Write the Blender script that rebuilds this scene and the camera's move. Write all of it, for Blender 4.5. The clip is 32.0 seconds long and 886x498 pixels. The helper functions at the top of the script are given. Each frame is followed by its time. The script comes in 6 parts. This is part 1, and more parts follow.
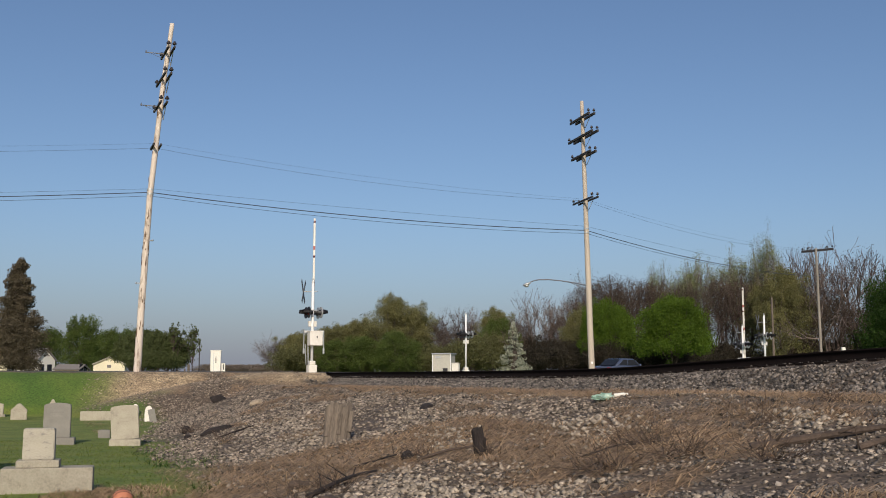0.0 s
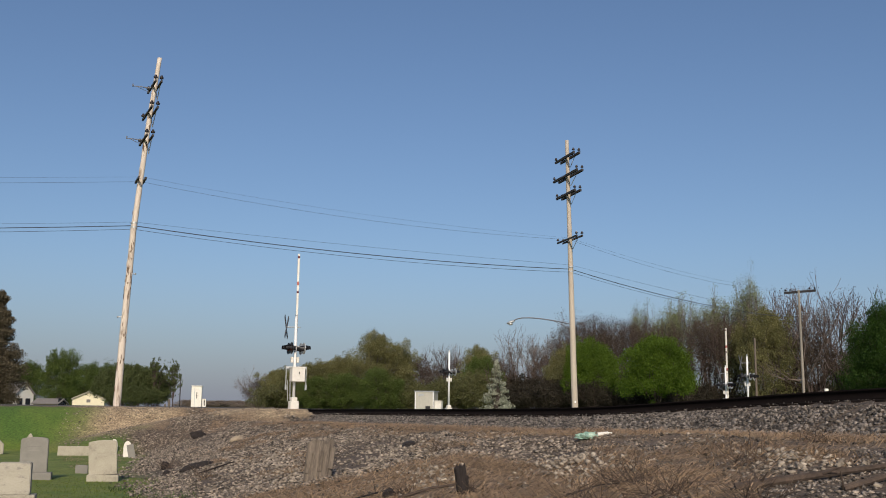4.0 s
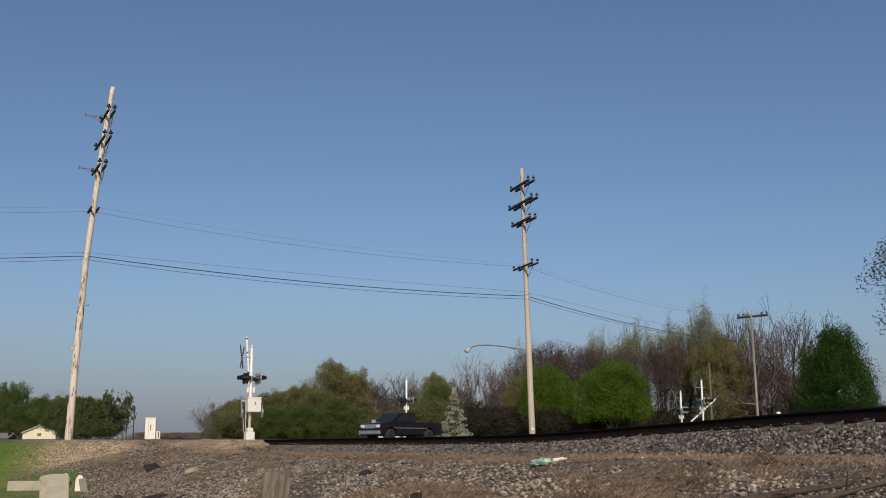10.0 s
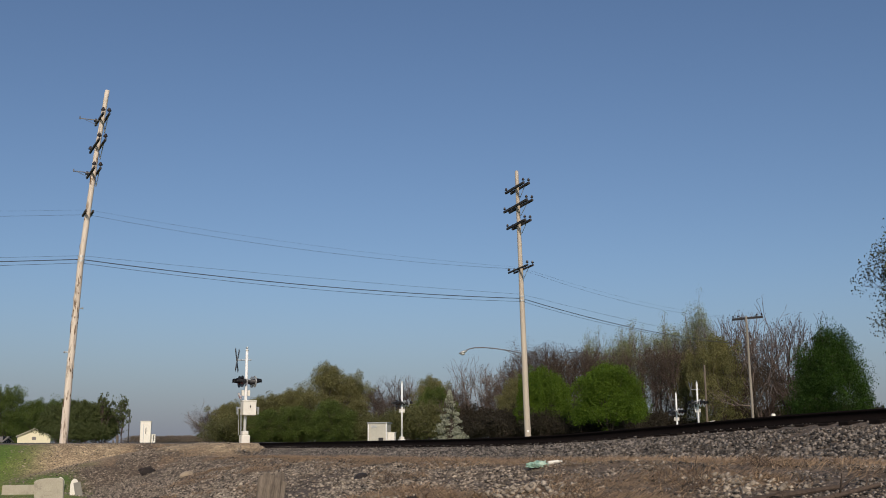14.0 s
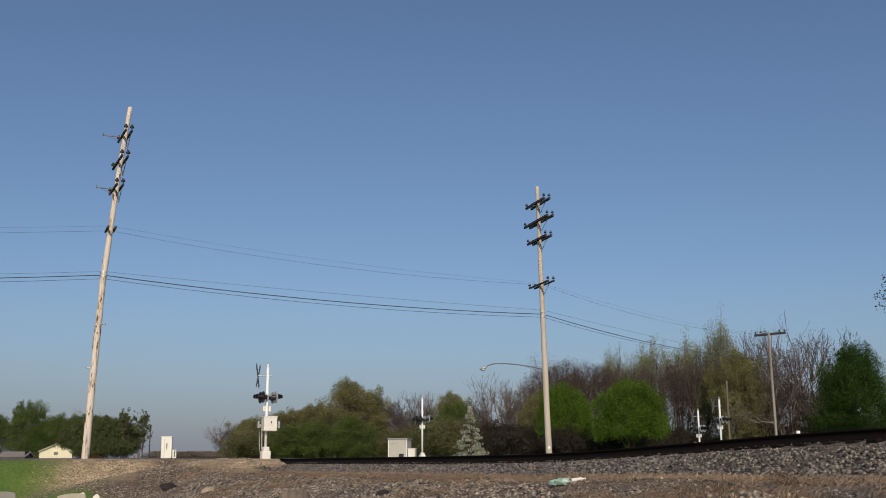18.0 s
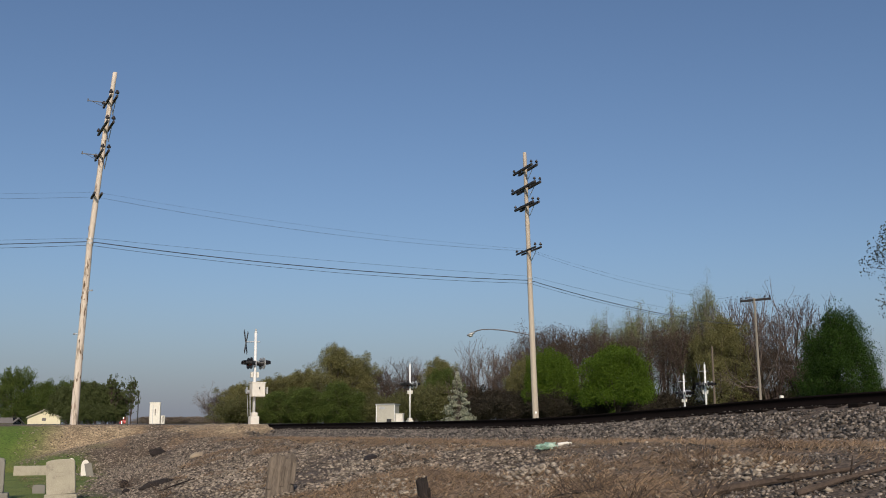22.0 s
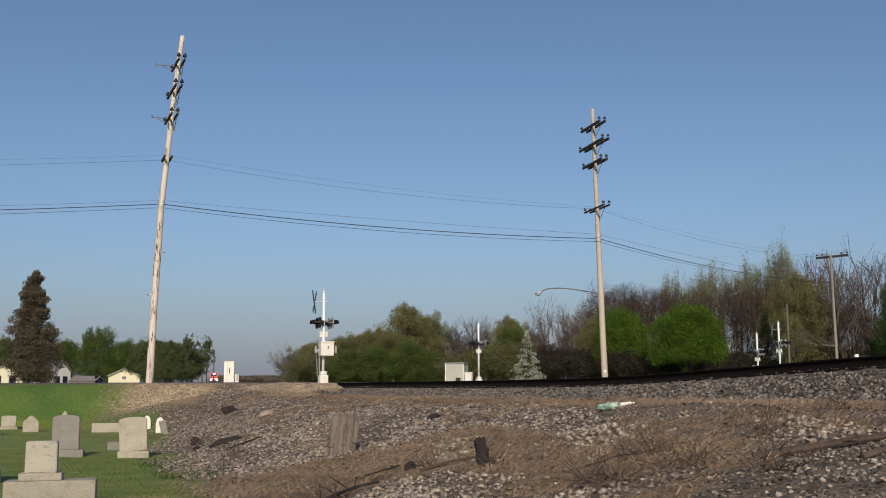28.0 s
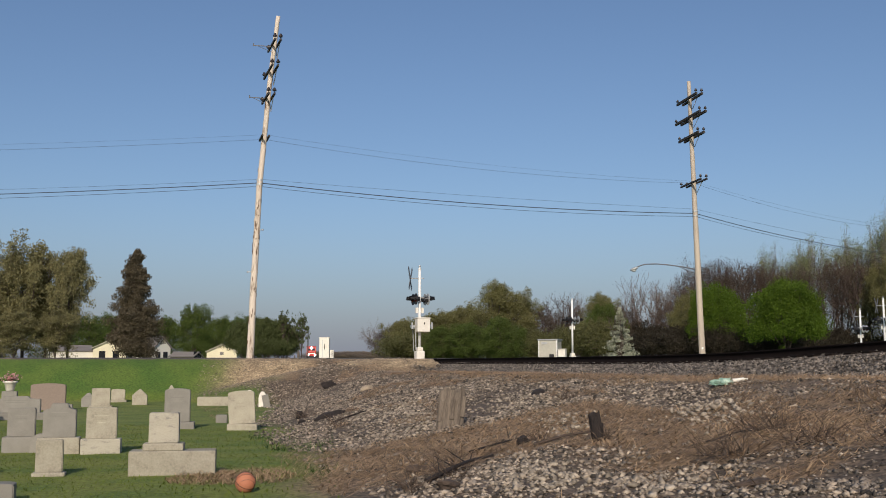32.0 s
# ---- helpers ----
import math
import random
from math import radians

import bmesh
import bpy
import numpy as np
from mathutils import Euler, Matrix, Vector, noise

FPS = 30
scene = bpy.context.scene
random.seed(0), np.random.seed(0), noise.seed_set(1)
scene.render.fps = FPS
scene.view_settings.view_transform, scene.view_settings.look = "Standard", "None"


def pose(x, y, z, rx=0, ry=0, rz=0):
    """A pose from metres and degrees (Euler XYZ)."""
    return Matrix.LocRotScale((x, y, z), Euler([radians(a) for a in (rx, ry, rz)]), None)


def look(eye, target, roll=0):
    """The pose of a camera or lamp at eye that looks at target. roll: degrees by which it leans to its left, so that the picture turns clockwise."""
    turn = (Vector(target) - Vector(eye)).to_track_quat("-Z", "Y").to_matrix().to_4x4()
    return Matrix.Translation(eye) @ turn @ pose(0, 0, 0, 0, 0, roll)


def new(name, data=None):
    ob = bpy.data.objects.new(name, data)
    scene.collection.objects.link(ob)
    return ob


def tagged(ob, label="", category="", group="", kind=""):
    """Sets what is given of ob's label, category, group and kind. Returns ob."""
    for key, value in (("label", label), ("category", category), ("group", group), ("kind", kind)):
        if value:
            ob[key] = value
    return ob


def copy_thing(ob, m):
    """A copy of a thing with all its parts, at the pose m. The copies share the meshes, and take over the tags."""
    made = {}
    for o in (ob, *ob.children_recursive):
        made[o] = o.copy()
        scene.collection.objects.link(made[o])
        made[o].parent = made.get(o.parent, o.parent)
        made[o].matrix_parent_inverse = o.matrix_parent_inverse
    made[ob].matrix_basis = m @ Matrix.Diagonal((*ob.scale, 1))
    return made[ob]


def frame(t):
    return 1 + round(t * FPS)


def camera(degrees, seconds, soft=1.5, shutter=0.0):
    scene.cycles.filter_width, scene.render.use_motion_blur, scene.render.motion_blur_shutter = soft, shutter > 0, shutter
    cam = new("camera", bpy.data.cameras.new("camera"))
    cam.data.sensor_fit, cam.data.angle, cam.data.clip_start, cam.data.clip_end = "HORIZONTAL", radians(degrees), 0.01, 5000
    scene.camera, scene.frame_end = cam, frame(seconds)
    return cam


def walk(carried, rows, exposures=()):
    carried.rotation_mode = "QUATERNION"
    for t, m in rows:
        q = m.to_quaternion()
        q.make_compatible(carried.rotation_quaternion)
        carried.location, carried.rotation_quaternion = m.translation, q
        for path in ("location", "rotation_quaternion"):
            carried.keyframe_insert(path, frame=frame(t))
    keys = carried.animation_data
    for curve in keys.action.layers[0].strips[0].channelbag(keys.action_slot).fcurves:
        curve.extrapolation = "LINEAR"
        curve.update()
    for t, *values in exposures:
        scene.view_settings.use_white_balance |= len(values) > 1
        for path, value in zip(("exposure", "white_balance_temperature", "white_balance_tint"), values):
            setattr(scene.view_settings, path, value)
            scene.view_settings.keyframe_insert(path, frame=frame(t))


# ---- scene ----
# camera: held by hand at the foot of the railway bank; t, then yaw, pitch and roll in degrees, then its sway in metres
EYE = Vector((0.0, 0.0, 1.5))
PATH = [
    (0, -0.08, 7.17, 0.12, -0.05, 0.03, 0.01), (0.5, -0.33, 7.30, 0.55, -0.10, 0.02, -0.01), (1, -0.48, 7.75, 0.42, -0.09, 0.04, 0.00), (1.5, -0.87, 8.40, 0.86, -0.07, 0.04, 0.01),
    (2, -0.78, 8.62, 0.79, -0.04, 0.04, 0.01), (2.5, -0.87, 8.75, 0.62, -0.04, 0.05, -0.00), (4.5, -1.03, 9.31, 0.75, -0.06, 0.07, -0.01), (5, -1.68, 9.36, 0.33, -0.04, 0.07, -0.02),
    (5.5, -2.33, 9.68, -0.83, -0.01, 0.04, 0.01), (6, -2.59, 10.34, -0.97, -0.01, 0.01, -0.00), (6.5, -2.52, 10.79, -0.60, -0.01, 0.00, -0.01), (7, -2.57, 10.90, -0.07, -0.01, 0.01, -0.02),
    (7.5, -2.74, 10.95, -0.06, -0.01, -0.02, -0.02), (8, -3.01, 11.13, -0.20, -0.00, -0.02, -0.01), (8.5, -3.28, 11.09, -0.04, -0.01, -0.05, -0.03), (9, -3.08, 10.80, -0.17, -0.02, -0.04, -0.02),
    (9.5, -2.94, 10.65, -0.20, -0.01, -0.02, -0.02), (10, -3.34, 10.77, -0.18, -0.03, -0.03, -0.02), (10.5, -3.64, 10.75, -0.24, -0.01, -0.07, -0.01), (11, -3.82, 10.43, -0.27, -0.01, -0.08, -0.02),
    (11.5, -4.08, 10.14, -0.79, -0.00, -0.11, -0.03), (12, -4.24, 10.24, -0.28, 0.01, -0.10, 0.00), (12.5, -4.08, 10.46, -0.04, -0.01, -0.09, -0.01), (13, -3.81, 10.55, -0.59, -0.02, -0.06, -0.01),
    (13.5, -3.72, 10.77, -0.65, -0.01, -0.05, -0.01), (14, -3.60, 10.90, -0.34, -0.02, -0.04, -0.01), (14.5, -3.21, 10.74, -0.47, -0.04, -0.03, -0.01), (16.5, -1.45, 11.25, 1.42, -0.29, 0.06, -0.01),
    (17, -1.45, 11.35, 1.54, -0.27, 0.04, -0.01), (17.5, -1.75, 11.57, 0.23, -0.14, 0.03, -0.01), (18, -2.50, 11.76, -0.17, -0.06, 0.00, -0.00), (18.5, -2.87, 11.92, -0.41, -0.06, -0.02, -0.01),
    (19, -2.78, 11.39, -0.57, -0.05, -0.01, -0.02), (19.5, -2.74, 10.60, -0.73, -0.06, -0.03, -0.01), (20, -2.80, 10.25, -0.37, -0.07, -0.01, -0.00), (20.5, -2.93, 10.15, 0.30, -0.07, -0.04, -0.01),
    (21, -3.01, 10.13, 0.13, -0.07, -0.03, -0.00), (21.5, -3.08, 9.90, -0.18, -0.07, -0.04, -0.00), (22, -3.19, 9.90, -0.31, -0.06, -0.05, -0.00), (22.5, -3.42, 9.64, -0.44, -0.01, -0.06, -0.00),
    (23, -3.43, 9.44, -0.99, 0.15, -0.07, 0.00), (23.5, -3.37, 8.96, -1.10, 0.25, -0.09, -0.02), (24, -2.27, 8.56, -0.58, 0.28, -0.02, -0.00), (24.5, -2.04, 8.55, 0.15, 0.26, -0.00, 0.01),
    (26.5, -1.97, 8.55, -0.63, 0.12, -0.03, 0.04), (27, -1.64, 8.07, -0.62, 0.11, -0.05, 0.04), (27.5, -0.32, 7.89, -0.01, 0.13, 0.04, 0.04), (28, 0.72, 7.68, -0.23, 0.12, 0.11, 0.02),
    (28.5, 1.55, 7.39, -0.37, 0.15, 0.08, 0.03), (29, 1.98, 7.52, -0.57, 0.14, 0.10, 0.04), (29.5, 2.61, 7.35, -0.13, 0.12, 0.10, 0.02), (30, 4.40, 6.49, -0.30, 0.08, 0.09, 0.02),
    (30.5, 6.51, 6.30, -0.43, 0.03, 0.06, 0.02), (31, 7.00, 6.00, -0.83, -0.05, 0.06, 0.02), (31.5, 6.04, 6.27, -0.69, -0.13, 0.06, 0.01), (32, 5.59, 6.43, 0.02, -0.19, 0.10, -0.01),
]

def aim(yaw, pitch, roll, sx, sy, sz):
    a, b = radians(yaw), radians(pitch)
    way = Vector((-math.sin(a) * math.cos(b), math.cos(a) * math.cos(b), math.sin(b)))
    eye = EYE + Vector((sx, sy, sz))
    return look(eye, eye + way, roll)


cam = camera(46.0, 32.0, soft=1.0, shutter=0.3)
walk(cam, [(t, aim(*row)) for t, *row in PATH], exposures=[(t, e, 6180.0, 13.0) for t, e in ((0, -0.12), (3, -0.14), (6, -0.2), (9, -0.28), (12, -0.3), (18, -0.28), (23, -0.25), (27, -0.19), (30, -0.15), (32, -0.14))])

# ---- light ----
SUN_EL, SUN_AZ = 28.0, 178.0      # degrees; azimuth clockwise from +y
world = bpy.data.worlds.new("sky")
scene.world = world
world.use_nodes = True
wn = world.node_tree
wn.nodes.clear()
sky = wn.nodes.new("ShaderNodeTexSky")
sky.sky_type, sky.sun_disc = "NISHITA", False
sky.sun_elevation, sky.sun_rotation = radians(SUN_EL), radians(SUN_AZ)
sky.altitude, sky.air_density, sky.dust_density, sky.ozone_density = 200, 1.0, 1.8, 3.0
bg, wo = wn.nodes.new("ShaderNodeBackground"), wn.nodes.new("ShaderNodeOutputWorld")
bg.inputs["Strength"].default_value = 0.1
wn.links.new(sky.outputs[0], bg.inputs[0])
wn.links.new(bg.outputs[0], wo.inputs[0])
sun = new("sun", bpy.data.lights.new("sun", "SUN"))
sun.data.energy, sun.data.angle, sun.data.color = 4.0, radians(0.6), (1.0, 0.86, 0.66)
sd = Vector((math.sin(radians(SUN_AZ)) * math.cos(radians(SUN_EL)), math.cos(radians(SUN_AZ)) * math.cos(radians(SUN_EL)), math.sin(radians(SUN_EL))))
sun.matrix_world = look(sd * 60, (0, 0, 0))


# ---- materials ----
def mat(name, a, b=None, rough=0.8, metal=0.0, scale=8.0, fine=60.0, bump=0.2, island=0.0, obj=0.0, stretch=(1, 1, 1), emit=None, spec=0.5, stain=None, stain_scale=1.5, stain_at=0.55, sss=0.0):
    """Two colours mixed by two scales of noise, with bump, random shift by island or object, and stains."""
    m = bpy.data.materials.new(name)
    m.use_nodes = True
    nt = m.node_tree
    n, l = nt.nodes, nt.links
    p = n["Principled BSDF"]
    p.inputs["Roughness"].default_value, p.inputs["Metallic"].default_value = rough, metal
    p.inputs["Specular IOR Level"].default_value = spec
    tc, mp = n.new("ShaderNodeTexCoord"), n.new("ShaderNodeMapping")
    mp.inputs["Scale"].default_value = stretch
    l.new(tc.outputs["Object"], mp.inputs[0])
    n1, n2 = n.new("ShaderNodeTexNoise"), n.new("ShaderNodeTexNoise")
    for q, s in ((n1, scale), (n2, fine)):
        q.inputs["Scale"].default_value, q.inputs["Detail"].default_value = s, 5
        l.new(mp.outputs[0], q.inputs["Vector"])
    add = n.new("ShaderNodeMath")
    add.operation = "ADD"
    half = n.new("ShaderNodeMath")
    half.operation, half.inputs[1].default_value = "MULTIPLY", 0.5
    l.new(n1.outputs[0], add.inputs[0]), l.new(n2.outputs[0], add.inputs[1]), l.new(add.outputs[0], half.inputs[0])
    ramp = n.new("ShaderNodeMapRange")
    ramp.inputs[1].default_value, ramp.inputs[2].default_value = 0.34, 0.66
    l.new(half.outputs[0], ramp.inputs[0])
    mix = n.new("ShaderNodeMix")
    mix.data_type = "RGBA"
    b = b or [c * 0.7 for c in a]
    mix.inputs[6].default_value, mix.inputs[7].default_value = (*a, 1), (*b, 1)
    l.new(ramp.outputs[0], mix.inputs[0])
    col = mix.outputs[2]
    if stain:
        n3, cr, mx = n.new("ShaderNodeTexNoise"), n.new("ShaderNodeMapRange"), n.new("ShaderNodeMix")
        n3.inputs["Scale"].default_value, n3.inputs["Detail"].default_value, n3.inputs["Roughness"].default_value = stain_scale, 7, 0.65
        l.new(mp.outputs[0], n3.inputs["Vector"])
        cr.inputs[1].default_value, cr.inputs[2].default_value = stain_at, stain_at + 0.12
        l.new(n3.outputs[0], cr.inputs[0])
        mx.data_type = "RGBA"
        mx.inputs[7].default_value = (*stain, 1)
        l.new(cr.outputs[0], mx.inputs[0]), l.new(col, mx.inputs[6])
        col = mx.outputs[2]
    for amount, node, out in ((island, "ShaderNodeNewGeometry", "Random Per Island"), (obj, "ShaderNodeObjectInfo", "Random")):
        if amount:
            src, mr, hsv = n.new(node), n.new("ShaderNodeMapRange"), n.new("ShaderNodeHueSaturation")
            mr.inputs[3].default_value, mr.inputs[4].default_value = 1 - amount, 1 + amount
            l.new(src.outputs[out], mr.inputs[0]), l.new(mr.outputs[0], hsv.inputs["Value"]), l.new(col, hsv.inputs["Color"])
            col = hsv.outputs[0]
    l.new(col, p.inputs["Base Color"])
    if bump:
        bp = n.new("ShaderNodeBump")
        bp.inputs["Strength"].default_value, bp.inputs["Distance"].default_value = bump, 0.02
        l.new(half.outputs[0], bp.inputs["Height"]), l.new(bp.outputs[0], p.inputs["Normal"])
    if emit:
        p.inputs["Emission Color"].default_value, p.inputs["Emission Strength"].default_value = (*emit[0], 1), emit[1]
    return m


def leaf_mat(name, a, b, trans=0.35, island=0.2):
    m = mat(name, a, b, rough=0.6, scale=0.5, fine=3.0, bump=0, island=island, spec=0.2)
    n, l = m.node_tree.nodes, m.node_tree.links
    p, out = n["Principled BSDF"], n["Material Output"]
    tr, ms = n.new("ShaderNodeBsdfTranslucent"), n.new("ShaderNodeMixShader")
    l.new(p.inputs["Base Color"].links[0].from_socket, tr.inputs[0])
    ms.inputs[0].default_value = trans
    l.new(p.outputs[0], ms.inputs[1]), l.new(tr.outputs[0], ms.inputs[2]), l.new(ms.outputs[0], out.inputs[0])
    return m


M = dict(
    pole=mat("pole_wood", (0.72, 0.64, 0.55), (0.53, 0.45, 0.37), 0.85, scale=3, fine=40, stretch=(1, 1, 0.12), stain=(0.16, 0.11, 0.075), stain_scale=9, stain_at=0.54),
    pole_grey=mat("pole_wood_smooth", (0.52, 0.45, 0.37), (0.4, 0.345, 0.28), 0.85, scale=3, fine=40, stretch=(1, 1, 0.08)),
    pole_far=mat("pole_wood_far", (0.3, 0.27, 0.23), (0.2, 0.18, 0.15), 0.9, scale=3, stretch=(1, 1, 0.1)),
    # steel colour darkened for the lamp arm's shade; the side brackets share it
    lamp_arm=mat("dull_steel", (0.17, 0.17, 0.175), (0.11, 0.11, 0.115), 0.6, 0.3),
    scar=mat("torn_bark", (0.2, 0.13, 0.08), (0.08, 0.055, 0.04), 0.9, scale=9, fine=40),
    arm=mat("crossarm_wood", (0.05, 0.045, 0.045), (0.03, 0.027, 0.028), 0.85, scale=5),
    insulator=mat("dark_porcelain", (0.018, 0.012, 0.012), (0.03, 0.02, 0.018), 0.25),
    wire=mat("wire", (0.035, 0.038, 0.045), (0.05, 0.05, 0.06), 0.5),
    steel=mat("galvanised_steel", (0.55, 0.56, 0.56), (0.42, 0.43, 0.43), 0.45, 0.5, stain=(0.25, 0.2, 0.16), stain_at=0.66),
    alu=mat("bright_aluminium", (0.85, 0.85, 0.84), (0.74, 0.74, 0.73), 0.45, 0.0),
    white=mat("white_paint", (0.8, 0.77, 0.7), (0.68, 0.64, 0.56), 0.5, stain=(0.4, 0.33, 0.25), stain_at=0.64),
    cream=mat("cream_siding", (0.78, 0.72, 0.52), (0.68, 0.62, 0.44), 0.7, scale=1.5, fine=20),
    black=mat("black_paint", (0.012, 0.012, 0.015), (0.02, 0.02, 0.022), 0.5),
    red=mat("red_stripe", (0.42, 0.12, 0.1), (0.35, 0.12, 0.1), 0.6),
    lens=mat("red_lens", (0.12, 0.01, 0.01), (0.08, 0.01, 0.01), 0.15),
    rail=mat("rusty_rail", (0.013, 0.009, 0.008), (0.008, 0.006, 0.0055), 0.9, 0.0, scale=4, spec=0.08),
    tie=mat("creosoted_tie", (0.02, 0.015, 0.013), (0.01, 0.008, 0.007), 0.95, scale=4, fine=50, obj=0.35, stretch=(0.3, 4, 4), spec=0.1),
    asphalt=mat("asphalt", (0.085, 0.083, 0.08), (0.06, 0.058, 0.056), 0.9, scale=1.2, fine=50),
    concrete=mat("pale_concrete", (0.42, 0.34, 0.24), (0.3, 0.24, 0.17), 0.9, scale=3, fine=40, bump=0.4),
    bark=mat("bark", (0.11, 0.085, 0.07), (0.06, 0.045, 0.038), 0.9, scale=3, fine=20),
    twig=mat("twigs", (0.1, 0.07, 0.06), (0.06, 0.043, 0.037), 0.9, scale=1, island=0.3, bump=0),
    twig_grey=mat("pale_twigs", (0.2, 0.155, 0.132), (0.13, 0.1, 0.086), 0.9, scale=1, island=0.3, bump=0),
    leaf_bright=leaf_mat("bright_spring_leaves", (0.1, 0.162, 0.014), (0.066, 0.115, 0.011)),
    leaf_mid=leaf_mat("green_leaves", (0.112, 0.15, 0.034), (0.074, 0.106, 0.025)),
    leaf_olive=leaf_mat("olive_leaves", (0.225, 0.215, 0.085), (0.15, 0.145, 0.06)),
    leaf_pale=leaf_mat("pale_new_leaves", (0.27, 0.3, 0.14), (0.18, 0.21, 0.09)),
    leaf_dark=leaf_mat("dark_evergreen", (0.26, 0.24, 0.11), (0.15, 0.142, 0.07), 0.25, 0.35),
    leaf_brown=leaf_mat("dark_bronze_needles", (0.135, 0.112, 0.07), (0.08, 0.066, 0.045), 0.2, 0.35),
    leaf_bud=leaf_mat("brown_buds", (0.12, 0.092, 0.066), (0.08, 0.06, 0.045), 0.25),
    blossom=leaf_mat("white_blossom", (0.46, 0.47, 0.38), (0.3, 0.32, 0.22), 0.3),
    stone=mat("weathered_marble", (0.42, 0.385, 0.305), (0.31, 0.28, 0.215), 0.85, scale=5, fine=40, obj=0.15, stain=(0.26, 0.235, 0.19), stain_scale=5, stain_at=0.57),
    granite=mat("grey_granite", (0.27, 0.255, 0.225), (0.2, 0.188, 0.165), 0.8, scale=5, fine=120, obj=0.15, stain=(0.22, 0.2, 0.165), stain_scale=4, stain_at=0.6),
    granite_pink=mat("brown_granite", (0.27, 0.21, 0.17), (0.2, 0.155, 0.125), 0.7, scale=20, fine=120),
    veined=mat("veined_marble", (0.45, 0.415, 0.335), (0.36, 0.33, 0.265), 0.8, scale=3, fine=30, stain=(0.2, 0.19, 0.18), stain_scale=6, stain_at=0.56, stretch=(1, 1, 2.4)),
    rock=mat("limestone_rubble", (0.33, 0.275, 0.215), (0.085, 0.066, 0.05), 0.9, scale=6, fine=20, island=0.85),
    rock_pale=mat("white_limestone", (0.42, 0.36, 0.285), (0.2, 0.165, 0.125), 0.9, scale=6, fine=20, island=0.4),
    log=mat("rotten_log", (0.1, 0.072, 0.054), (0.04, 0.029, 0.023), 0.95, scale=5, fine=30, bump=0.6),
    ballast=mat("ballast_rock", (0.235, 0.203, 0.172), (0.02, 0.017, 0.015), 0.9, scale=6, fine=14, island=0.9),
    straw=leaf_mat("dry_straw", (0.48, 0.34, 0.205), (0.27, 0.185, 0.11), 0.2, 0.5),
    blade=leaf_mat("grass_blades", (0.2, 0.245, 0.042), (0.14, 0.185, 0.03), 0.4, 0.3),
    wood_grey=mat("weathered_post", (0.22, 0.18, 0.14), (0.06, 0.048, 0.038), 0.9, scale=3, fine=25, stretch=(6, 6, 0.4), bump=0.6),
    debris=mat("charred_wood", (0.03, 0.022, 0.02), (0.014, 0.011, 0.01), 0.9, scale=6, fine=40, bump=0.6),
    shed=mat("shed_paint", (0.5, 0.48, 0.41), (0.4, 0.385, 0.33), 0.6, stain=(0.28, 0.24, 0.2), stain_at=0.62),
    board=mat("crossbuck_back", (0.13, 0.135, 0.145), (0.09, 0.095, 0.105), 0.6),
    # undergrowth leaves coloured near black to stand in for deep shade
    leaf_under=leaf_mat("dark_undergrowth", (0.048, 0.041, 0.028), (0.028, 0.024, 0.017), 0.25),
    leaf_tall=leaf_mat("dusky_green_leaves", (0.085, 0.09, 0.045), (0.05, 0.054, 0.03), 0.25),
    leaf_deep=leaf_mat("deep_green_leaves", (0.04, 0.085, 0.01), (0.022, 0.048, 0.007), 0.3),
    tuft=leaf_mat("long_grass", (0.065, 0.125, 0.03), (0.04, 0.085, 0.02), 0.3, 0.4),
    # scrub brown paled to imitate haze over the distance
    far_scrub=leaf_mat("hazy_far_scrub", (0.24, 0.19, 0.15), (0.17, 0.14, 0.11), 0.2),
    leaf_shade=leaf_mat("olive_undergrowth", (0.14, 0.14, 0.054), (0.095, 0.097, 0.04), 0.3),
    leaf_hedge=leaf_mat("hedge_leaves", (0.1, 0.122, 0.043), (0.068, 0.083, 0.03), 0.3),
    stalk=mat("dead_stalks", (0.13, 0.09, 0.062), (0.07, 0.048, 0.034), 0.9, bump=0, island=0.4),
    roof_pale=mat("pale_shingles", (0.5, 0.46, 0.36), (0.4, 0.37, 0.29), 0.9),
    roof=mat("grey_shingles", (0.22, 0.2, 0.19), (0.15, 0.14, 0.13), 0.9),
    glass=mat("dark_glass", (0.014, 0.016, 0.02), (0.02, 0.022, 0.027), 0.1, bump=0, spec=0.35),
)

